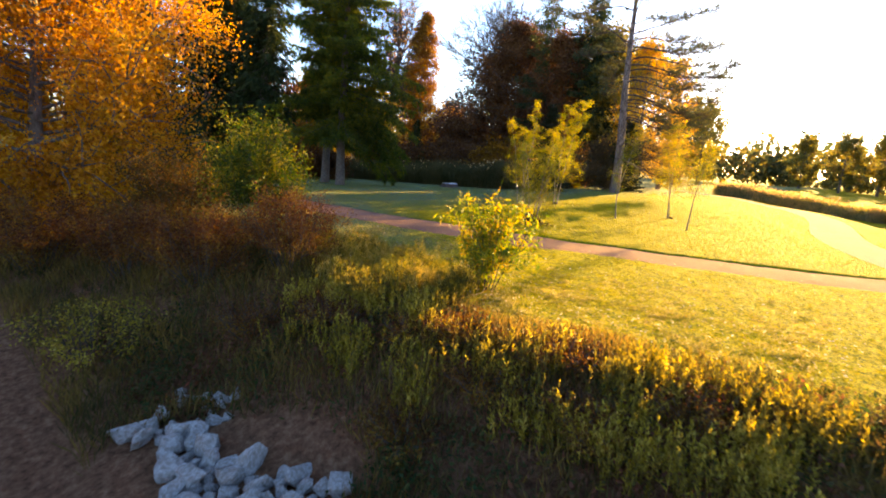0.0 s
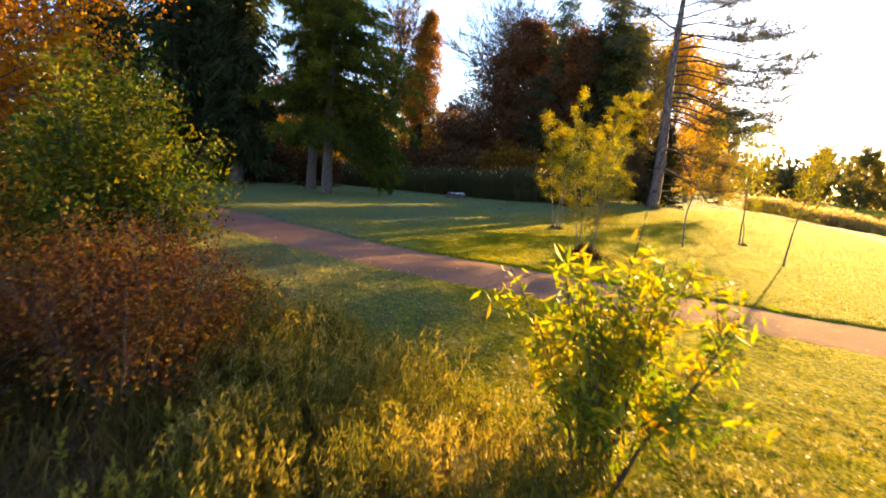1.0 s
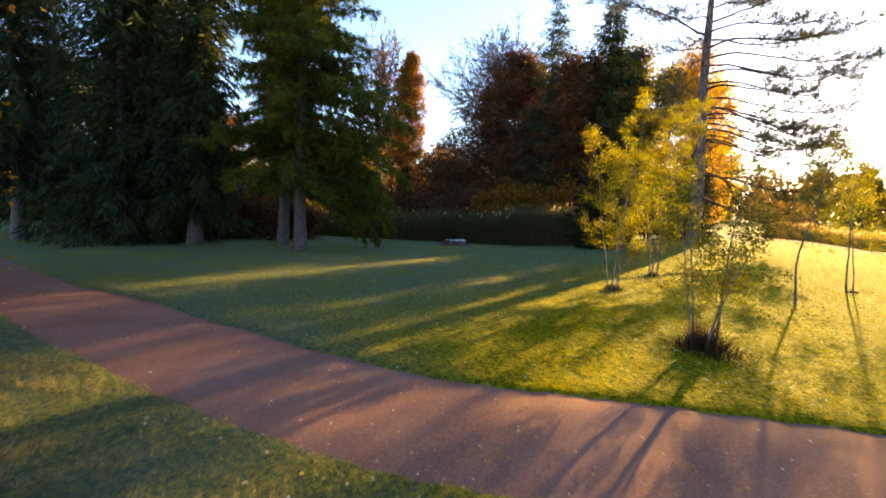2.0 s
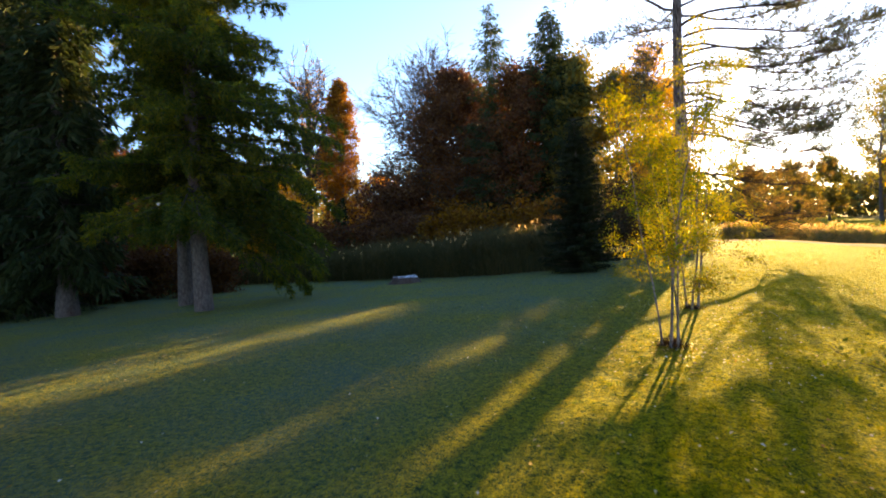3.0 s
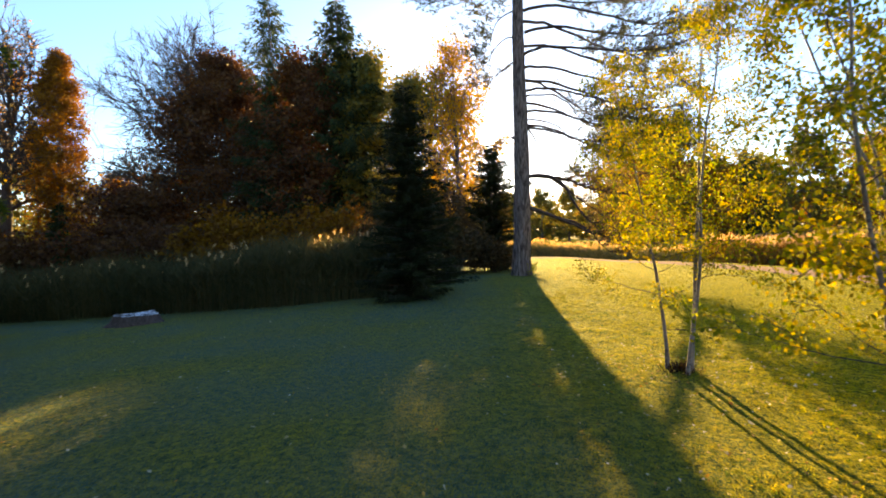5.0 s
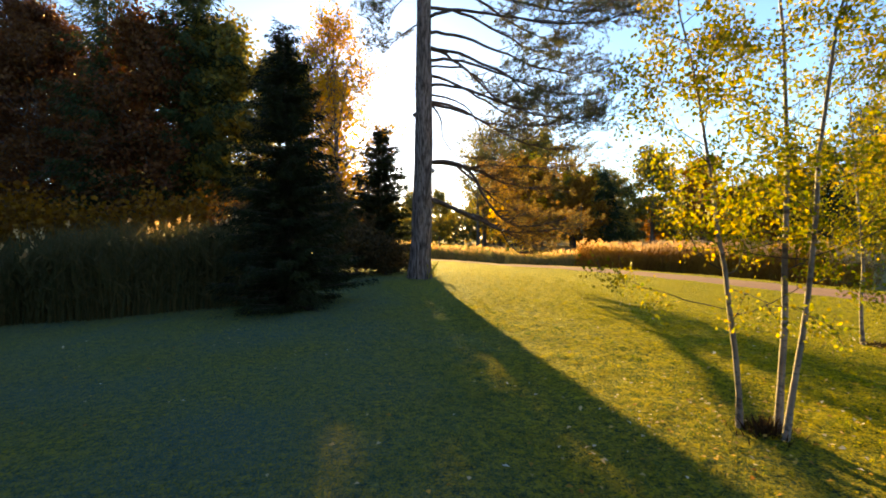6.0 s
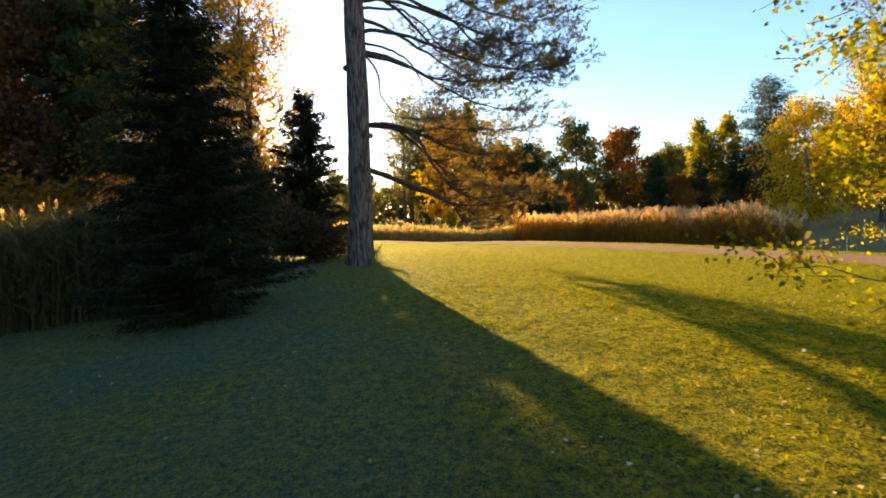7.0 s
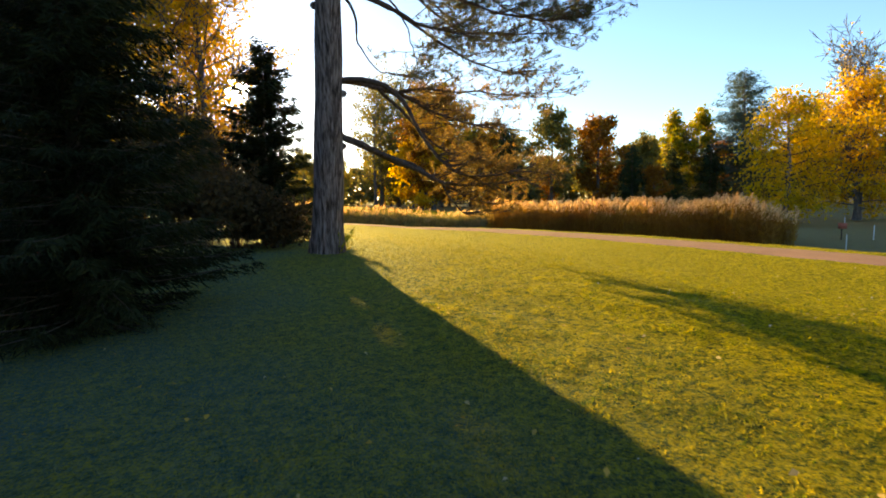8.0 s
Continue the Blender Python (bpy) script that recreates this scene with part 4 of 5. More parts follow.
for bx, by, bh, br in ((-4.3, 35.8, 2.4, 1.0), (-3.6, 37.6, 2.0, 0.9), (-5.0, 40.5, 4.2, 1.5), (-3.7, 42.8, 4.4, 1.4), (-6.6, 36.8, 3.4, 1.5), (-6.1, 42.0, 4.8, 1.6), (-2.7, 36.6, 1.3, 0.7)):
    shrub("dark_shrub", bx, by, "dense dark shrub between the spruces and the pine", bh, br, int(3600 * br), 0.13, M_DARK_LEAF, 18, int(by * 10), "shrubs by the small spruce", 0.22)

# ---- wood behind the reeds
conifer("spruce_tree", -21.8, 59.0, "tall slender spruce standing above the wood", 25.6, 4.6, 2.0, 26000, 0.42, M_SPRUCE, 0.3, 0.5, 50, "tall background conifers", step=0.8, per=6, power=0.55, ragged=0.5, slim=0.15)
conifer("spruce_tree", -16.0, 58.6, "tall spruce with a stepped pointed top", 23.4, 5.6, 1.0, 40000, 0.42, M_SPRUCE, 0.3, 0.5, 51, "tall background conifers", step=0.7, per=7, power=0.62, ragged=0.45, slim=0.22)
broadleaf("bare_tree", -38.5, 73.0, "wide bare tree with fanned fine twigs", 24.8, 10.6, 2.5, 1500, 0.2, M_COPPER_LEAF, M_TWIG, 0.45, 84, 16, 0.6, "round", 0.5, 52, twigs=9, fine=0.012, wob=0.14)
broadleaf("copper_beech", -31.4, 66.0, "dense copper-brown beech holding its leaves", 23.2, 9.2, 0.8, 60000, 0.30, M_COPPER_LEAF, None, 0.4, 96, 8, 0.4, "egg", 0.8, 53)
broadleaf("copper_beech", -25.4, 65.0, "copper beech merging with its neighbour", 18.5, 6.6, 0.8, 26000, 0.30, M_COPPER_LEAF, None, 0.35, 60, 8, 0.5, "egg", 0.8, 48)
broadleaf("bare_tree", -68.2, 75.0, "leafless dark-trunked tree with a fan of upright fine branches", 26.0, 8.8, 9, 2600, 0.3, M_ORANGE_LEAF, M_TWIG, 0.95, 34, 12, 0.95, "fan", 0.5, 54, twigs=6, fine=0.018, wob=0.12, limb_r=0.42)
broadleaf("autumn_tree", -60.0, 77.0, "narrow orange-gold autumn tree with a darker lower half", 32.6, 3.8, 1, 42000, 0.30, M_AMBER_LEAF, None, 0.35, 110, 7, 0.5, "spire", 0.65, 55)
conifer("spruce_tree", -57.0, 72.0, "low dark conifer below the orange tree", 9.5, 2.6, 0.2, 9000, 0.45, M_SPRUCE, 0.18, 0.3, 49, "tall background conifers", slim=0.22)
broadleaf("autumn_tree", -52.5, 76.0, "low bright orange autumn tree", 11, 5.0, 1, 9000, 0.38, M_ORANGE_LEAF, None, 0.25, 24, 6, 0.5, "round", 0.8, 56)
broadleaf("autumn_tree", -19.4, 58.0, "copper-brown leafy tree between conifers", 17.8, 4.2, 1.0, 24000, 0.30, M_COPPER_LEAF, None, 0.3, 52, 7, 0.6, "round", 0.8, 57)
broadleaf("autumn_tree", -14.2, 61.5, "olive tree with a golden rounded top", 19.4, 3.8, 1.0, 26000, 0.34, M_OLIVE_LEAF, None, 0.3, 52, 7, 0.6, "round", 0.8, 58)
broadleaf("autumn_tree", -10.4, 60.5, "slim olive-gold tree at the end of the wood", 16.8, 2.6, 11.0, 7000, 0.30, M_OLIVE_LEAF, None, 0.22, 40, 6, 0.7, "column", 0.7, 47)
broadleaf("maple_tree", -5.3, 47.0, "half-bare maple with golden leaves low down", 13.6, 3.0, 1.6, 12500, 0.15, M_YELLOW_LEAF, None, 0.2, 40, 9, 0.7, "column", 0.45, 59, twigs=3, fine=0.008)
broadleaf("autumn_tree", -6.5, 59.0, "amber tree at the wood's edge", 15.5, 2.6, 2.0, 6500, 0.28, M_YELLOW_LEAF, None, 0.28, 36, 7, 0.6, "round", 0.7, 60, twigs=2, fine=0.01)
broadleaf("autumn_tree", -36.0, 58.0, "rusty low tree behind the reeds", 7.5, 4.6, 0.6, 12000, 0.32, M_COPPER_LEAF, None, 0.25, 40, 7, 0.5, "round", 0.8, 61)
broadleaf("autumn_tree", -29.0, 50.0, "low dark understorey tree", 3.6, 4.0, 0.4, 8000, 0.32, M_COPPER_LEAF, None, 0.2, 26, 6, 0.4, "round", 0.7, 62)
broadleaf("autumn_tree", -44.0, 46.0, "golden tree behind the old spruces", 9, 5.5, 0.8, 9000, 0.34, M_YELLOW_LEAF, None, 0.25, 26, 6, 0.5, "round", 0.8, 63)
broadleaf("autumn_tree", -60.0, 40.0, "brown leafy tree far behind the spruces", 13, 6.5, 0.6, 9000, 0.45, M_COPPER_LEAF, None, 0.25, 26, 6, 0.5, "round", 0.9, 64)

LOW = [broadleaf("understorey_tree", -34.0, 44.0, "low dark brown understorey behind the reeds", 3.0, 3.4, 0.3, 7000, 0.30, M_COPPER_LEAF, None, 0.15, 24, 5, 0.4, "round", 0.7, 65, group="understorey"),
       broadleaf("understorey_tree", -19.0, 46.0, "low brown-gold understorey behind the reeds", 3.0, 3.4, 0.3, 5600, 0.30, M_AMBER_LEAF, None, 0.15, 18, 4, 0.4, "round", 0.7, 66, group="understorey")]
for which, fx, fy, sc, turn in [(0, -25, 47, 0.9, 50), (1, -13, 48, 1.0, 120), (0, -10.5, 44, 0.6, 200), (1, -40, 48, 1.0, 20), (0, -46, 52, 0.6, 300), (1, -8.0, 40, 0.42, 160), (0, -45, 33, 0.9, 10), (1, -52, 26, 1.0, 140), (0, -58, 20, 1.1, 230), (1, -64, 30, 1.2, 60), (0, -26.5, 28.5, 0.62, 80), (0, -30.5, 26.5, 0.75, 190), (1, -35.5, 26.0, 0.8, 250), (0, -40.5, 27.5, 0.95, 330), (1, -33.0, 30.5, 0.85, 15)]:
    copy_thing(LOW[which], pose(fx, fy, height_at(fx, fy) - 0.05, 0, 0, turn) @ Matrix.Scale(sc, 4))

# ---- far trees beyond the meadow: a few grown once and set out
FAR = {
    "orange": broadleaf("far_tree", 46.3, 93.3, "round amber-brown tree at the far side of the meadow", 13.5, 4.6, 1.0, 6500, 0.48, M_AMBER_LEAF, None, 0.3, 20, 4, 0.6, "round", 0.8, 70, group="far trees"),
    "olive": broadleaf("far_tree", 40.2, 97.2, "olive-green tree at the far side of the meadow", 14.5, 4.8, 1.0, 6500, 0.5, M_OLIVE_LEAF, None, 0.3, 20, 4, 0.7, "column", 0.8, 71, group="far trees"),
    "yellow": broadleaf("far_tree", 61.6, 94.0, "slim yellow-green tree beyond the reeds", 14.6, 3.2, 2.6, 4200, 0.46, M_BIRCH_LEAF, None, 0.2, 24, 6, 0.8, "column", 0.6, 72, group="far trees"),
    "gold": broadleaf("far_tree", 34.0, 112.0, "golden tree at the far side of the meadow", 13.0, 4.8, 0.8, 5200, 0.55, M_GOLD_LEAF, None, 0.3, 20, 4, 0.6, "round", 0.8, 69, group="far trees"),
    "spruce": conifer("far_spruce", 47.2, 86.3, "dark far spruce beyond the reeds", 9.6, 3.0, 0.5, 5000, 0.6, M_SPRUCE, 0.2, 0.35, 73, "far trees"),
    "bare": broadleaf("far_tree", 20.4, 141.6, "tall half-bare tree across the meadow", 24, 7, 4, 2600, 0.5, M_OLIVE_LEAF, None, 0.4, 30, 7, 0.8, "fan", 0.7, 74, group="far trees"),
}
for kind, fx, fy, sc, turn in [
    ("bare", 30, 138, 0.9, 40), ("bare", 33, 146, 0.95, 130), ("olive", 24, 136, 0.9, 70), ("olive", 35, 132, 0.85, 200), ("bare", 24, 134, 1.0, 300), ("bare", 17, 124, 0.82, 44), ("bare", 23, 118, 0.85, 144), ("olive", 29, 120, 1.45, 244), ("olive", 36, 122, 0.95, 344), ("olive", 43, 116, 0.9, 94), ("olive", 33, 112, 0.85, 194), ("bare", 19, 128, 0.85, 10), ("bare", 39, 128, 0.8, 99), ("olive", 44, 125, 0.8, 20),
    ("orange", 21.3, 100.2, 1.05, 90), ("spruce", 33.9, 100.6, 1.45, 30), ("orange", 49.6, 84.4, 0.42, 50), ("yellow", 66.8, 93.5, 1.05, 160), ("spruce", 64.7, 89.3, 1.12, 120), ("spruce", 58.3, 90.7, 1.02, 20), ("olive", 55.1, 96.1, 0.65, 200),
    ("bare", 20, 132, 0.92, 210), ("olive", 5, 150, 0.85, 33), ("gold", 20.0, 101.1, 1.05, 250), ("orange", 28, 96, 0.8, 15), ("olive", 54, 92, 0.7, 80),
    ("olive", -3, 152, 0.8, 111), ("olive", -24, 128, 1.2, 222), ("olive", -30, 105, 1.2, 10), ("olive", 72, 78, 0.9, 95), ("orange", 82, 70, 0.9, 45), ("olive", 70, 62, 0.8, 340),
    ("olive", 64, 95, 0.8, 190), ("olive", 88, 84, 1.0, 260), ("orange", -62, 62, 1.0, 77), ("orange", -72, 66, 1.05, 130), ("orange", -75, 62, 1.2, 310), ("olive", -84, 48, 1.3, 20), ("olive", -80, 30, 1.3, 170), ("olive", 96, 55, 1.0, 60), ("olive", 27, 128, 1.3, 77), ("olive", 12, 152, 0.9, 5),
    ("olive", 50, 140, 1.2, 15), ("orange", 60, 132, 0.8, 100), ("olive", 68, 126, 1.1, 220), ("olive", 78, 118, 0.9, 310), ("orange", 88, 108, 0.9, 140), ("olive", 98, 98, 1.0, 55), ("olive", 108, 86, 1.0, 180), ("olive", 108, 70, 1.0, 270), ("olive", 112, 54, 1.1, 90), ("orange", 104, 40, 1.0, 12), ("gold", 26, 150, 0.9, 84), ("olive", 38, 148, 0.85, 132), ("olive", 48, 46, 0.6, 66), ("olive", 66, 44, 0.9, 246), ("olive", -18, 120, 1.1, 156), ("olive", -40, 110, 1.2, 288), ("olive", -58, 100, 1.2, 36), ("olive", -74, 86, 1.3, 198), ("orange", -90, 70, 1.3, 24),
]:
    copy_thing(FAR[kind], pose(fx, fy, height_at(fx, fy) - 0.05, 0, 0, turn) @ Matrix.Scale(sc, 4))
conifer("sequoia_tree", 70.4, 88.1, "tall broad rounded conifer above yellow trees", 21.4, 6.6, 2.8, 20000, 0.62, M_SEQUOIA, 0.6, 0.3, 75, power=0.42, ragged=0.3)
broadleaf("weeping_birch", 36.6, 54.5, "large birch with hanging yellow branches", 10.9, 3.4, 0.8, 9500, 0.24, M_WEEPING_LEAF, M_BIRCH, 0.25, 44, 8, 0.2, "round", 0.6, 76, droop=-0.35)
broadleaf("golden_tree", 47.5, 56.0, "large golden autumn tree", 12.4, 5.0, 1.2, 12000, 0.27, M_GOLD_LEAF, None, 0.25, 44, 8, 0.4, "round", 0.7, 77)
broadleaf("bare_tree", 48.0, 56.4, "leafless tree behind the golden one", 13.8, 4.4, 3, 600, 0.3, M_GOLD_LEAF, None, 0.3, 36, 12, 0.9, "fan", 0.5, 78, twigs=3, fine=0.018)


def far_wood():
    """The closed line of woods beyond the meadow."""
    rng = np.random.default_rng(79)
    g = Geo()
    for k in range(330):
        a = radians(-80 + 205 * k / 330 + rng.uniform(-0.4, 0.4))
        r = rng.uniform(165, 215)
        h, w = rng.uniform(11, 18), rng.uniform(3.5, 6.5)
        x, y = math.sin(a) * r, 15 + math.cos(a) * r
        n = 100
        u = rng.normal(size=(n, 3))
        u = unit(u) * rng.uniform(0.55, 1.0, (n, 1))
        pos = np.stack([x + u[:, 0] * w, y + u[:, 1] * w, -1.5 + h * (0.52 + 0.5 * u[:, 2])], 1)
        s = rng.uniform(1.4, 2.8, n)
        g.leaves(pos, rng.normal(size=(n, 3)), s, s * 0.8, rng)
    tagged(part("far_wood", g, M_FAR), "distant line of autumn woods beyond the meadow", "wood", kind="stuff")


far_wood()


def far_house(x, y, turn):
    """A rendered house with a tiled gable roof, glimpsed between the trunks."""
    house = base_at("house", x, y, "distant pale rendered house with a red-brown tiled roof", "house", z=height_at(x, y), turn=turn)
    w, d, h, ridge = 4.5, 3.2, 3.4, 2.4

    def box(x0, x1, y0, y1, z0, z1):
        g = Geo()
        g.add([(a, b, c) for a in (x0, x1) for b in (y0, y1) for c in (z0, z1)], [(0, 1, 3, 2), (4, 6, 7, 5), (0, 4, 5, 1), (2, 3, 7, 6), (0, 2, 6, 4), (1, 5, 7, 3)])
        return g

    walls = box(-w, w, -d, d, -0.5, h)
    for sx in (-w, w):
        walls.add([(sx, -d, h), (sx, d, h), (sx, 0, h + ridge)], [(0, 1, 2)])
    part("wall", walls, M_RENDER, house)
    roof = Geo()
    for sy in (-1, 1):
        a, b = np.array([0, sy * (d + 0.4), h - 0.3]), np.array([0, 0, h + ridge + 0.05])
        n = np.array([0, 0, 0.16])
        v = [a + (-w - 0.4, 0, 0), a + (w + 0.4, 0, 0), b + (w + 0.4, 0, 0), b + (-w - 0.4, 0, 0)]
        v += [q + n for q in v]
        roof.add(v, [(0, 1, 2, 3), (4, 7, 6, 5), (0, 4, 5, 1), (1, 5, 6, 2), (3, 2, 6, 7), (0, 3, 7, 4)])
    part("roof", roof, M_TILE, house, "red-brown tiled roof")
    for k in (-2.8, 0.0, 2.8):
        win = part("window", box(k - 0.62, k + 0.62, -d - 0.05, -d - 0.006, 0.85, 2.35), M_FRAME, house)
        part("pane", box(k - 0.52, k + 0.52, -d - 0.058, -d - 0.052, 0.95, 2.25), M_PANE, win)
    part("chimney", box(1.2, 1.8, -0.3, 0.3, h + 1.2, h + ridge + 0.9), M_TILE, house)


M_RENDER = solid_mat("pale_render", [(0.3, (0.55, 0.50, 0.44)), (0.7, (0.72, 0.68, 0.62))], 3, rough=0.9, bump=0.2)
M_TILE = solid_mat("roof_tile", [(0.3, (0.22, 0.07, 0.04)), (0.7, (0.36, 0.13, 0.08))], 6, rough=0.85, bump=0.5)
M_FRAME = solid_mat("window_paint", [(0.3, (0.6, 0.6, 0.58)), (0.7, (0.75, 0.75, 0.73))], 5, rough=0.6, bump=0.1)
M_PANE = solid_mat("dark_pane", [(0.3, (0.02, 0.025, 0.03)), (0.7, (0.04, 0.045, 0.05))], 2, rough=0.08, bump=0.0)
far_house(-57.0, 38.5, 62)

# ---- shrubs and the orange tree on the bank
broadleaf("orange_beech", -7.6, 2.9, "broad orange beech in full autumn colour", 13.0, 5.2, 0.5, 135000, 0.115, M_BEECH_LEAF, None, 0.24, 84, 12, 0.30, "round", 0.52, 80)
broadleaf("brown_tree", -15.0, 4.6, "amber-brown tree beyond the beech", 14.5, 5.5, 0.6, 40000, 0.17, M_BEECH_LEAF, None, 0.24, 56, 9, 0.4, "round", 0.5, 89)
shrub("green_shrub", 1.55, 5.25, "leafy green shrub turning yellow", 2.75, 1.2, 16000, 0.075, M_GREEN_LEAF, 26, 81, spread=0.2)
shrub("dark_shrub", -1.2, 4.6, "shaded dark shrub under the beech", 2.1, 1.5, 11000, 0.07, M_UNDER_LEAF, 22, 82, spread=0.2)
shrub("brown_shrub", 3.85, 4.7, "twiggy shrub with small red-brown leaves", 1.85, 1.15, 12000, 0.045, M_BROWN_LEAF, 40, 83, spread=0.12)
shrub("brown_shrub", 2.5, 3.5, "dark red-brown shrub on the bank", 1.7, 1.3, 9000, 0.05, M_BROWN_LEAF, 30, 84, spread=0.14)
shrub("brown_shrub", 0.3, 2.9, "shaded brown brush on the bank", 1.8, 1.5, 9000, 0.06, M_BROWN_LEAF, 28, 85, spread=0.16)
shrub("brown_shrub", -2.6, 1.9, "brown brush under the beech", 2.0, 1.7, 9000, 0.07, M_BROWN_LEAF, 28, 88, spread=0.18)
shrub("bramble_shrub", 3.3, 1.3, "low bramble with pale yellow leaves", 1.0, 1.3, 2300, 0.06, M_SPIKE, 22, 86, spread=0.1)
for bx, by, bh, br, bs in ((6.3, 3.9, 0.62, 0.8, 0), (7.9, 4.2, 0.55, 0.75, 1), (5.0, 3.2, 0.7, 0.9, 2), (9.4, 4.0, 0.5, 0.8, 3), (9.9, 4.9, 0.55, 0.7, 4), (8.9, 3.0, 0.45, 0.7, 5), (11.6, 5.0, 0.5, 0.8, 6), (10.7, 4.2, 0.5, 0.8, 7), (8.5, 4.6, 0.5, 0.7, 8)):
    shrub("brown_brush", bx, by, "low red-brown brush on the stream bank", bh, br, 2600, 0.04, M_BROWN_LEAF, 26, 400 + bs, "brush on the bank", 0.09)
shrub("ash_sapling", 7.3, 6.75, "young bushy sapling with long green and yellow leaflets", 2.1, 0.8, 3600, 0.13, M_ASH_LEAF, 17, 87, spread=0.08, slim=0.26, low=0.06, high=1.25)


# ---- reeds
def reed_bed(name, line, depth, n, h, label, seed, plumes=0.6, keep=None, mat=None, plume_mat=None, front=1.0, fluff=1.0):
    rng = np.random.default_rng(seed)
    pts = bend(line, 80)
    t = rng.uniform(0, 1, n)
    s = t * 79
    i = np.minimum(s.astype(int), 78)
    f = (s - i)[:, None]
    p = pts[i] * (1 - f) + pts[i + 1] * f
    tan = unit(pts[i + 1] - pts[i])
    nor = np.stack([-tan[:, 1], tan[:, 0]], 1)
    back = rng.uniform(0, 1, n) ** 1.2
    p = p + nor * (back * depth)[:, None] + rng.normal(size=(n, 2)) * 0.12
    if keep:
        edge = keep(p)
        ok = edge > 0
        p, back, edge = p[ok], back[ok], edge[ok]
        n = len(p)
    z = land(p[:, 0], p[:, 1])
    patch = 0.9 + 0.11 * np.sin(p[:, 0] * 0.9 + 1.7 * np.sin(p[:, 1] * 0.6)) * np.sin(p[:, 1] * 0.7)
    hh = h * patch * rng.uniform(0.75, 1.1, n) * (front + (1 - front) * back)
    if keep:
        hh = hh * np.clip(0.72 + 0.12 * edge, 0, 1)
    lean = rng.normal(size=(n, 2)) * 0.10 + np.array([0.05, -0.04])
    base = np.stack([p[:, 0], p[:, 1], z - 0.03], 1)
    way = np.stack([lean[:, 0], lean[:, 1], np.ones(n)], 1)
    g = Geo()
    g.leaves(base, way, hh, 0.024, rng, 0.3, True)
    for k in range(3):
        q = rng.uniform(0.15, 0.85, n)[:, None]
        out = np.concatenate([rng.normal(size=(n, 2)) * 0.6, np.full((n, 1), 0.75)], 1)
        g.leaves(base + unit(way) * hh[:, None] * q, out, rng.uniform(0.3, 0.6, n), 0.036, rng, 0.4, True)
    ob = part(name, g, mat or M_REED)
    tagged(ob, label, "reeds", kind="stuff")
    pick = rng.uniform(0, 1, n) < plumes
    m = int(pick.sum())
    g = Geo()
    top = (base + unit(way) * hh[:, None] * 0.94)[pick]
    nod = np.stack([rng.normal(size=m) * 0.25 + 0.2, rng.normal(size=m) * 0.25 - 0.1, np.ones(m)], 1)
    big = rng.uniform(0.7, 1.3, m) * fluff
    for k in range(11):
        q = k / 11.0
        g.leaves(top + unit(nod) * (0.26 * q * big)[:, None] + rng.normal(size=(m, 3)) * 0.015, nod + rng.normal(size=(m, 3)) * 0.55, rng.uniform(0.10, 0.24, m) * big * (1.1 - 0.5 * q), 0.055, rng, 0.4, True)
    tagged(part("reed_plumes", g, plume_mat or M_PLUME, ob), "feathery pale seed plumes", kind="stuff")
    return ob


reed_bed("reed_bed", [(-5.6, 31.2), (-8.0, 31.6), (-11, 32.2), (-16, 32.6), (-24, 33.5), (-34, 34)], -3.2, 13000, 2.75, "tall green-brown reeds with pale plumes in deep shade at the lawn's edge", 90, 0.012, None, M_REED_SHADE, M_PLUME, 0.78, 0.5)
reed_bed("reed_bed", [(18.7, 41.2), (18.1, 44.7), (17.4, 49.4), (16.4, 54.1), (13.5, 61.6)], -5.5, 18000, 2.35, "tall sunlit brown reeds with pale plumes beyond the path", 91, 0.13, lambda q: q[:, 1] - 41.2 - 0.72 * (q[:, 0] - 18.7) - 0.7 * np.sin(q[:, 0] * 2.3) - 0.4 * np.sin(q[:, 0] * 7.1))
reed_bed("reed_bed", [(12.8, 61), (7.8, 65), (1.8, 67.5), (-3, 68.7)], -3.0, 6000, 1.5, "lower golden-green herbs and reeds by the far bend of the path", 92, 0.08, None, M_ROUGH)
reed_bed("reed_bed", [(21.5, 17), (20.6, 22), (20.0, 27), (19.8, 29)], -4.0, 6000, 2.0, "reeds in the ditch beside the shore path", 93, 0.2)


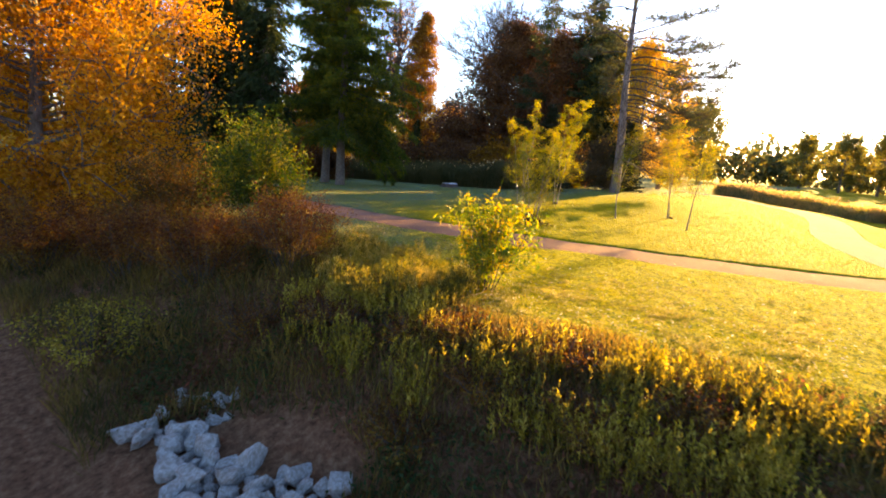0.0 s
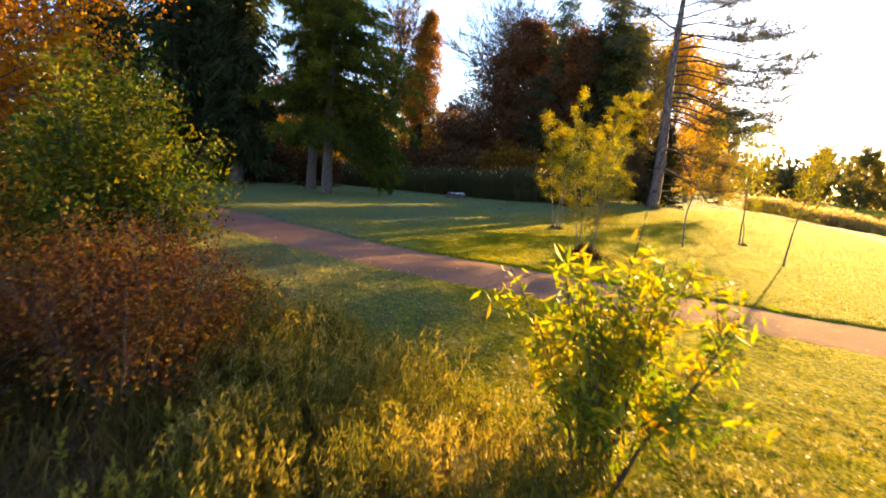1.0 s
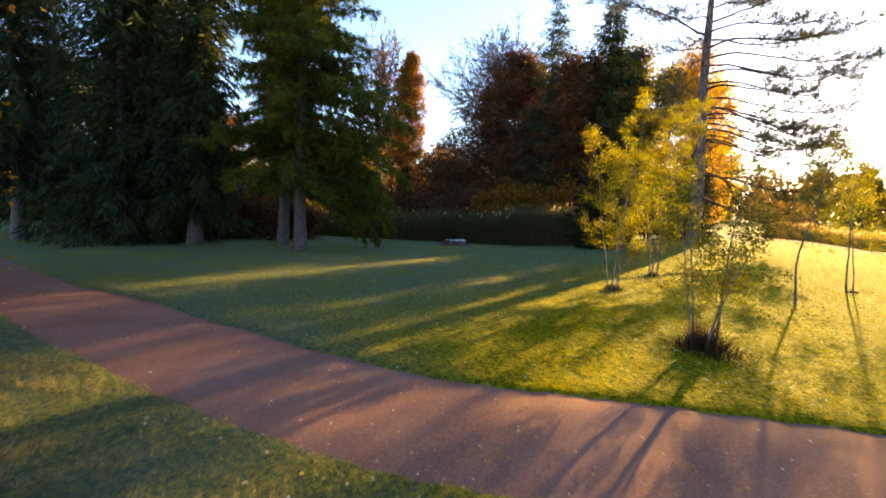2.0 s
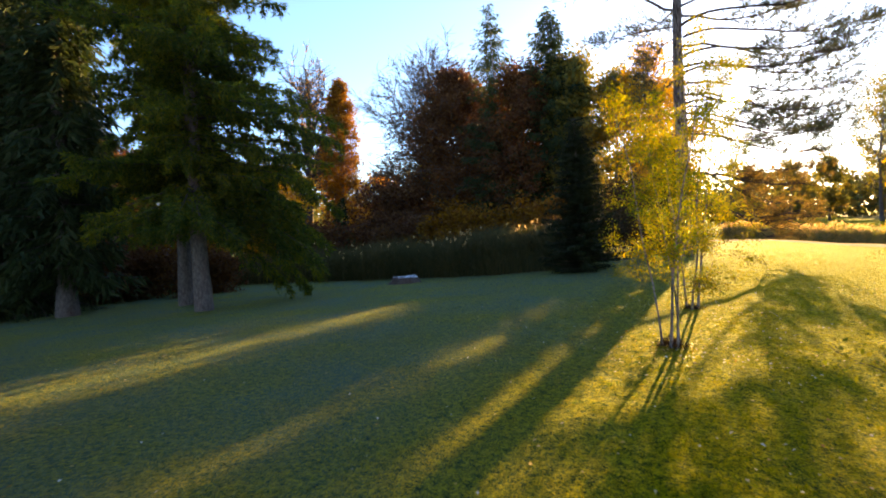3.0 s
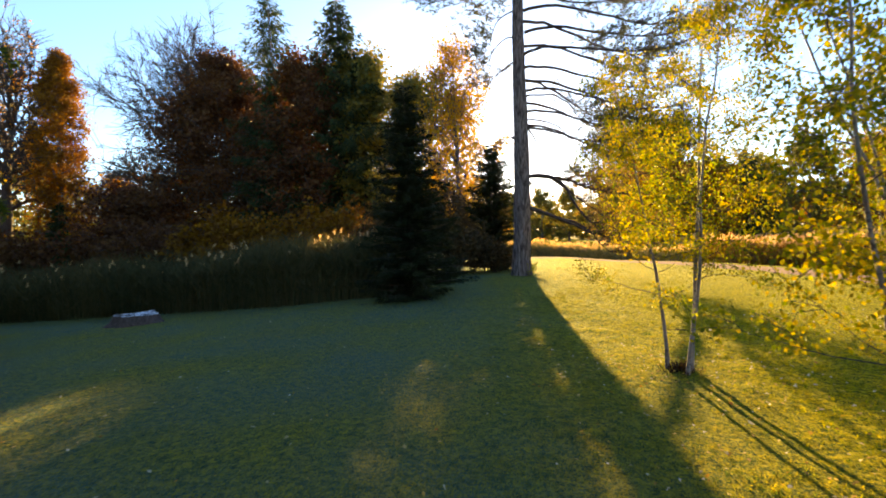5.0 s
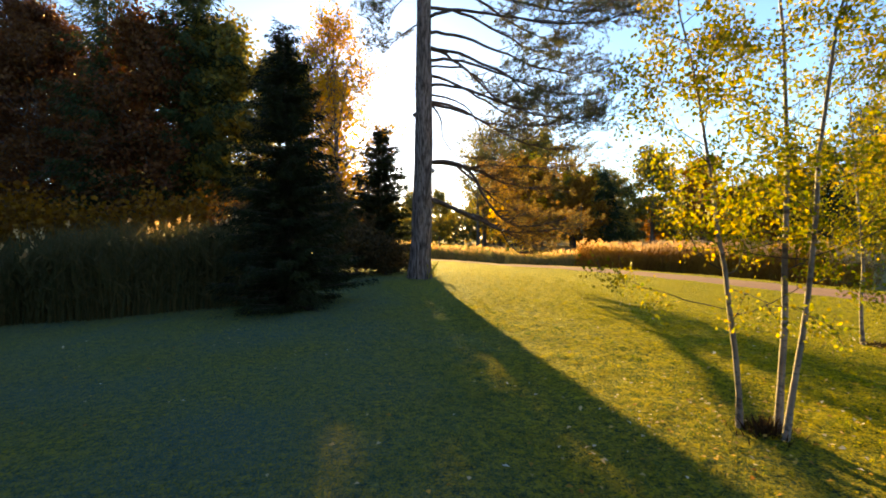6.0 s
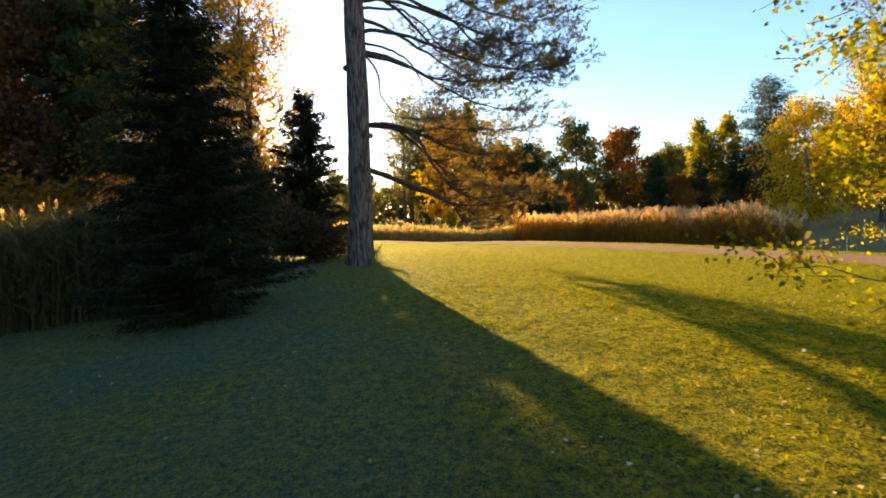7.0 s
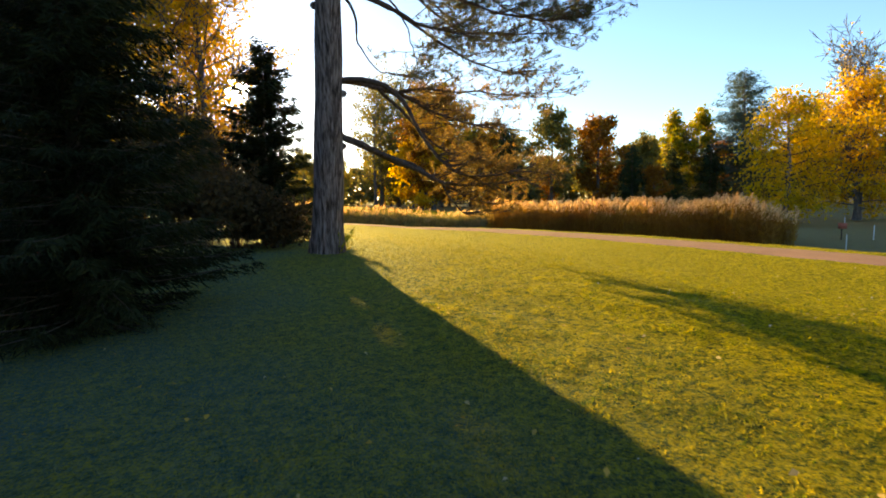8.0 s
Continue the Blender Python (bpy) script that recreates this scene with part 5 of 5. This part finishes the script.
# ---- stump, rocks
def tree_stump(x, y):
    rng = np.random.default_rng(5)
    st = base_at("tree_stump", x, y, "low broad tree stump with a frosted flat top", "stump")
    sides = 22
    ang = np.arange(sides) * 2 * np.pi / sides
    r = 0.49 * (1 + 0.16 * np.sin(ang * 3 + 1) + 0.14 * np.sin(ang * 7) + 0.09 * rng.normal(size=sides))
    g = Geo()
    rings = [(-0.1, 1.5), (0.03, 1.28), (0.12, 1.06), (0.31, 0.92)]
    v = np.concatenate([np.stack([np.cos(ang) * r * k * 1.25, np.sin(ang) * r * k, np.full(sides, z)], 1) for z, k in rings])
    j = np.arange(sides)
    q = np.concatenate([np.stack([i * sides + j, i * sides + (j + 1) % sides, (i + 1) * sides + (j + 1) % sides, (i + 1) * sides + j], 1) for i in range(3)])
    g.add(v, q)
    part("bark", g, M_STUMP_BARK, st)
    g = Geo()
    top = np.stack([np.cos(ang) * r * 1.12, np.sin(ang) * r * 0.9, 0.33 + 0.05 * np.sin(ang * 2) + 0.045 * rng.normal(size=sides)], 1)
    low = top - np.array([0, 0, 0.04])
    g.add(np.concatenate([low, top, [[0, 0, 0.37]]]), np.stack([j, (j + 1) % sides, sides + (j + 1) % sides, sides + j], 1))
    g.f.append(np.stack([sides + j, sides + (j + 1) % sides, np.full(sides, 2 * sides)], 1))
    part("cut_face", g, M_STUMP, st, "pale frosted cut face")


tree_stump(-13.2, 30.3)


def boulder_mesh(seed):
    """An angular quarried block with slightly worn edges."""
    rng = np.random.default_rng(seed)
    bm = bmesh.new()
    for p in unit(rng.normal(size=(13, 3))) * rng.uniform(0.7, 1.12, (13, 1)):
        bm.verts.new(Vector(p))
    bmesh.ops.convex_hull(bm, input=bm.verts[:])
    bmesh.ops.dissolve_limit(bm, angle_limit=0.25, verts=bm.verts[:], edges=bm.edges[:])
    bmesh.ops.bevel(bm, geom=bm.edges[:], offset=0.05, segments=1, affect="EDGES")
    me = bpy.data.meshes.new("boulder")
    bm.to_mesh(me)
    bm.free()
    me.materials.append(M_ROCK)
    return me


ROCKS = [boulder_mesh(200 + k) for k in range(11)]


def place_rocks():
    rng = np.random.default_rng(9)
    spots = []
    for line, n, wid, lo, hi in (([(5.95, 1.15), (6.45, 1.35), (7.2, 1.25), (8.0, 1.45), (8.75, 1.85)], 460, 0.2, 0.09, 0.25), ([(7.5, 1.15), (8.0, 0.9), (8.5, 1.05)], 160, 0.2, 0.10, 0.25), ([(5.5, 1.8), (6.15, 2.05), (6.5, 1.75)], 60, 0.12, 0.06, 0.14)):
        pts = bend(line, 60)
        for k in range(n):
            p = pts[rng.integers(0, 60)] + rng.normal(size=2) * wid * 0.6
            s = rng.uniform(lo, hi)
            if all(math.hypot(p[0] - a, p[1] - b) > 0.54 * (s + c) for a, b, c in spots):
                spots.append((p[0], p[1], s))
    for k, (x, y, s) in enumerate(spots):
        ob = new("rock", ROCKS[k % 11])
        ob.matrix_world = pose(x, y, float(land(x, y)) + s * 0.3, rng.uniform(-60, 60), rng.uniform(-60, 60), rng.uniform(0, 360)) @ Matrix.Diagonal((s * rng.uniform(0.8, 1.45), s, s * rng.uniform(0.65, 0.95), 1))
        tagged(ob, "pale limestone boulder at the stream's edge", "rock", "boulders by the stream")


place_rocks()


# ---- weeds on the bank
def bank_weeds():
    rng = np.random.default_rng(77)
    n = 78000
    x = rng.uniform(-6, 20, n)
    d = rng.uniform(-0.35, 5.2, n)
    y = bank_edge(x) - d
    clump = np.sin(x * 1.9 + 2 * np.sin(y * 1.3)) * np.sin(y * 2.3 + x * 0.7)
    keep = (clump + rng.normal(size=n) * 0.5 > -0.8) & (np.hypot((x - 7.5) / 1.6, y - 1.5 - 0.35 * (x - 7.5)) > 1.0) & ((d > 0.1) | (rng.uniform(size=n) < 0.5)) & ((d < 1.4) | (rng.uniform(size=n) < 0.5))
    x, y, d, clump = x[keep], y[keep], d[keep], clump[keep]
    n = len(x)
    h = (0.22 + 0.22 * np.clip(clump + 0.4, 0, 1.2) + 0.1 * rng.uniform(size=n)) * np.interp(d, [-0.4, 0.3, 1.2, 2.2, 5], [0.22, 0.48, 0.9, 1.0, 0.9])
    base = np.stack([x, y, land(x, y) - 0.02], 1)
    way = np.concatenate([rng.normal(size=(n, 2)) * 0.38, np.ones((n, 1))], 1)
    g = Geo()
    g.leaves(base, way, h, rng.uniform(0.01, 0.026, n), rng, 0.3)
    tagged(part("bank_grass", g, M_WEED), "rank uncut grass and weeds on the stream bank", "grass", kind="stuff")
    m = 1500
    seat = rng.integers(0, 70, m)
    x = rng.uniform(5.0, 13.0, 70)[seat] + rng.normal(size=m) * 0.16
    d = rng.uniform(0.55, 2.4, 70)[seat] + rng.normal(size=m) * 0.14
    y = bank_edge(x) - d
    keep = np.hypot((x - 7.5) / 1.6, y - 1.5 - 0.35 * (x - 7.5)) > 1.2
    x, y, d = x[keep], y[keep], d[keep]
    m = len(x)
    base = np.stack([x, y, land(x, y) - 0.02], 1)
    way = unit(np.concatenate([rng.normal(size=(m, 2)) * 0.12, np.ones((m, 1))], 1))
    h = rng.uniform(0.25, 0.52, m) * np.interp(d, [0, 0.6, 2.2], [0.5, 0.95, 1.3])
    g = Geo()
    g.leaves(base, way, h, 0.012, rng, 0.3)
    for k in range(24):
        q = rng.uniform(0.3, 1.0, m)[:, None]
        out = np.concatenate([rng.normal(size=(m, 2)) * (1.25 - q), np.full((m, 1), 0.75)], 1)
        g.leaves(base + way * h[:, None] * q, out, rng.uniform(0.04, 0.09, m), 0.022, rng, 0.3)
    tagged(part("weed_spikes", g, M_SPIKE), "upright leafy yellow-green weeds catching the sun on the bank", "weeds", kind="stuff")
    g = Geo()
    m = 1500
    x, y = rng.uniform(2.6, 7.6, m), 0.0
    y = bank_edge(x) + rng.uniform(-1.3, 1.15, m) * np.interp(x, [2.6, 4, 6.5, 7.6], [0.5, 1, 1, 0.4]) + 0.1
    base = np.stack([x, y, land(x, y) - 0.02], 1)
    way = unit(np.concatenate([rng.normal(size=(m, 2)) * 0.2, np.ones((m, 1))], 1))
    h = rng.uniform(0.3, 0.72, m) * (0.75 + 0.35 * np.sin(x * 3.1) * np.sin(y * 2.7 + x))
    g.leaves(base, way, h, 0.010, rng, 0.3)
    for k in range(26):
        q = rng.uniform(0.2, 1.0, m)[:, None] ** 0.6
        g.leaves(base + way * h[:, None] * q + rng.normal(size=(m, 3)) * 0.025, rng.normal(size=(m, 3)) * 0.7 + np.array([0, 0, 0.9]), rng.uniform(0.04, 0.10, m), 0.013, rng, 0.3, True)
    herb = Geo()
    m, per = 2600, 14
    x, d = rng.uniform(2.0, 14.0, m), rng.uniform(0.4, 4.4, m)
    y = bank_edge(x) - d
    keep = (np.hypot((x - 7.5) / 1.6, y - 1.5 - 0.35 * (x - 7.5)) > 1.0) & (np.sin(x * 1.3 + 1.9 * np.sin(y * 0.9)) + rng.normal(size=m) * 0.6 > -0.5)
    x, y = np.repeat(x[keep], per), np.repeat(y[keep], per)
    m = len(x)
    x, y = x + rng.normal(size=m) * 0.11, y + rng.normal(size=m) * 0.11
    z = land(x, y) + rng.uniform(0.02, 0.3, m) * rng.uniform(0.4, 1.0, m)
    herb.leaves(np.stack([x, y, z], 1), rng.normal(size=(m, 3)) + np.array([0, 0, 0.35]), rng.uniform(0.05, 0.12, m), rng.uniform(0.022, 0.05, m), rng)
    tagged(part("bank_herbs", herb, M_HERB), "low leafy green and red-brown herbs covering the bank", "herbs", kind="stuff")
    tagged(part("dry_weeds", g, M_DRY), "standing dry goldenrod and dock stalks on the bank", "weeds", kind="stuff")


bank_weeds()


# ---- lawn blades and fallen leaves, denser along the flown stretch
TRACK = bend([(13, 7.5), (8, 8.5), (4, 10.5), (1.5, 14), (-0.5, 18), (-1.8, 22), (-1.6, 26), (-1, 30)], 60)


def on_lawn(x, y):
    return (near_line(x, y, MAIN_LINE) > MAIN_HALF - 0.02 + 0.05 * np.sin(x * 9) * np.sin(y * 7)) & (near_line(x, y, SHORE_LINE) > SHORE_HALF) & (y > bank_edge(x) - 0.2)


def lawn_blades(name, n, spread, h, w, seed, label, inner=0.0):
    rng = np.random.default_rng(seed)
    k = rng.integers(0, 60, n)
    r = spread * np.abs(rng.normal(size=n)) + inner
    a = rng.uniform(0, 2 * np.pi, n)
    x, y = TRACK[k, 0] + np.cos(a) * r + rng.normal(size=n) * 0.3, TRACK[k, 1] + np.sin(a) * r + rng.normal(size=n) * 0.3
    ok = on_lawn(x, y)
    x, y = x[ok], y[ok]
    n = len(x)
    tuft = 0.75 + 0.5 * np.sin(x * 3.1 + 2 * np.sin(y * 2.7)) * np.sin(y * 3.7) * 0.6
    base = np.stack([x, y, land(x, y) - 0.004], 1)
    way = np.concatenate([rng.normal(size=(n, 2)) * 0.75, np.full((n, 1), 0.75)], 1)
    g = Geo()
    side = unit(np.cross(unit(way), rng.normal(size=(n, 3))))
    length = (h * tuft * rng.uniform(0.5, 1.3, n))[:, None]
    v = np.stack([base - side * w / 2, base + side * w / 2, base + unit(way) * length], 1)
    g.add(v.reshape(-1, 3), np.arange(3 * n).reshape(n, 3))
    tagged(part(name, g, M_GRASS), label, "grass", kind="stuff")


def lawn_tufts():
    rng = np.random.default_rng(305)
    n, per = 2200, 8
    k = rng.integers(0, 60, n)
    r, a = 6.5 * np.abs(rng.normal(size=n)), rng.uniform(0, 2 * np.pi, n)
    x, y = TRACK[k, 0] + np.cos(a) * r, TRACK[k, 1] + np.sin(a) * r
    patchy = np.sin(x * 0.9 + 1.5 * np.sin(y * 0.7)) * np.sin(y * 1.1 + 0.6 * x) + rng.normal(size=n) * 0.6 > -0.2
    ok = on_lawn(x, y) & patchy
    x, y = np.repeat(x[ok], per), np.repeat(y[ok], per)
    m = len(x)
    x, y = x + rng.normal(size=m) * 0.022, y + rng.normal(size=m) * 0.022
    g = Geo()
    g.leaves(np.stack([x, y, land(x, y) - 0.005], 1), np.concatenate([rng.normal(size=(m, 2)) * 0.55, np.ones((m, 1))], 1), rng.uniform(0.02, 0.042, m), rng.uniform(0.003, 0.005, m), rng, 0.2)
    tagged(part("lawn_tufts", g, M_GRASS), "coarser grass tufts standing out of the mown lawn", "grass", kind="stuff")


def rough_grass():
    """Longer clumps, not mown close, on the strip between the stream bank and the path."""
    rng = np.random.default_rng(306)
    n, per = 5200, 15
    x = rng.uniform(-3.5, 12.5, n)
    y = bank_edge(x) + rng.uniform(-0.3, 5.5, n) * rng.uniform(0.35, 1.0, n)
    patchy = np.sin(x * 2.3 + 1.5 * np.sin(y * 1.9)) * np.sin(y * 2.6 + 0.8 * x)
    ok = on_lawn(x, y) & (patchy + rng.normal(size=n) * 0.45 > -0.2) & (near_line(x, y, MAIN_LINE) > MAIN_HALF + 0.1)
    tall = rng.uniform(0.6, 1.3, n)[ok] * (1 + 0.5 * patchy[ok])
    x, y, tall = np.repeat(x[ok], per), np.repeat(y[ok], per), np.repeat(tall, per)
    m = len(x)
    x, y = x + rng.normal(size=m) * 0.05, y + rng.normal(size=m) * 0.05
    g = Geo()
    way = np.concatenate([rng.normal(size=(m, 2)) * 0.6, np.full((m, 1), 0.9)], 1)
    g.leaves(np.stack([x, y, land(x, y) - 0.008], 1), way, rng.uniform(0.03, 0.075, m) * tall, rng.uniform(0.005, 0.009, m), rng, 0.2)
    tagged(part("rough_grass", g, M_ROUGH), "longer clumps of straw and green grass beside the bank", "grass", kind="stuff")


lawn_tufts()
rough_grass()
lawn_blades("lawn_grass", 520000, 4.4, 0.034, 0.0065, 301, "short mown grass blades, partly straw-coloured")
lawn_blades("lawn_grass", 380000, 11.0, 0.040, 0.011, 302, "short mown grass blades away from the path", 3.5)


def fallen_leaves():
    rng = np.random.default_rng(303)
    n = 1700
    k = rng.integers(0, 60, n)
    x, y = TRACK[k, 0] + rng.normal(size=n) * 6, TRACK[k, 1] + rng.normal(size=n) * 6
    bx = np.array([(0.18, 19.2), (0.03, 22.9), (3.2, 15.4), (4.8, 26.6), (7.3, 6.7)])
    j = rng.integers(0, 5, 1500)
    x, y = np.concatenate([x, bx[j, 0] + rng.normal(size=1500) * 0.9]), np.concatenate([y, bx[j, 1] + rng.normal(size=1500) * 0.9])
    # a litter strip on the lawn above the stream bank
    lx = rng.uniform(1.5, 13, 1800)
    x, y = np.concatenate([x, lx]), np.concatenate([y, bank_edge(lx) + np.abs(rng.normal(size=1800)) * 2.2 + 0.2])
    ok = y > bank_edge(x) - 0.3
    x, y = x[ok], y[ok]
    n = len(x)
    z = land(x, y) + 0.028 - 0.05 * (near_line(x, y, MAIN_LINE) < MAIN_HALF)
    pos = np.stack([x, y, z], 1)
    way = np.concatenate([rng.normal(size=(n, 2)), rng.normal(size=(n, 1)) * 0.25], 1)
    g = Geo()
    s = rng.uniform(0.022, 0.055, n)
    along = unit(way)
    side = unit(np.cross(along, np.array([0, 0, 1.0]) + rng.normal(size=(n, 3)) * 0.25))
    mid = pos + along * (s * 0.45)[:, None]
    wv = (s * 0.36)[:, None]
    v = np.stack([pos, mid + side * wv + [0, 0, 0.008], pos + along * s[:, None], mid - side * wv + [0, 0, 0.008]], 1)
    g.add(v.reshape(-1, 3), np.arange(4 * n).reshape(n, 4))
    tagged(part("fallen_leaves", g, M_FALLEN), "scattered yellow and brown fallen leaves on the lawn", "leaves", kind="stuff")


fallen_leaves()


# ---- marker posts and a small board on the meadow beyond the reeds
M_POST = solid_mat("weathered_white_paint", [(0.3, (0.45, 0.44, 0.42)), (0.7, (0.72, 0.71, 0.68))], 9, rough=0.7, bump=0.3)
M_BOARD = solid_mat("faded_red_paint", [(0.3, (0.30, 0.07, 0.04)), (0.7, (0.42, 0.12, 0.07))], 7, rough=0.7, bump=0.3)


def marker_post(x, y):
    g = Geo()
    g.tube([(0, 0, -0.1), (0, 0, 0.72), (0, 0, 0.78), (0, 0, 0.80)], [0.026, 0.025, 0.02, 0.003], 8)
    ob = part("marker_post", g, M_POST, smooth=False)
    ob.matrix_world = pose(x, y, height_at(x, y))
    tagged(ob, "short white wooden post on the straw meadow", "post", "meadow posts")


for px, py in ((20.4, 39.1), (36.0, 49.5), (27.5, 42.4)):
    marker_post(px, py)


def signboard(x, y):
    ob = base_at("signboard", x, y, "small faded red board on a dark wooden post", "sign", turn=-38)
    g = Geo()
    g.tube([(0, 0, -0.1), (0, 0, 0.96)], [0.035, 0.03], 8)
    part("post", g, M_TWIG, ob)
    g = Geo()
    g.add([(a, b, d) for a in (-0.2, 0.2) for b in (-0.085, -0.05) for d in (0.62, 0.92)], [(0, 1, 3, 2), (4, 6, 7, 5), (0, 4, 5, 1), (2, 3, 7, 6), (0, 2, 6, 4), (1, 5, 7, 3)])
    part("board", g, M_BOARD, ob)


signboard(26.4, 43.3)
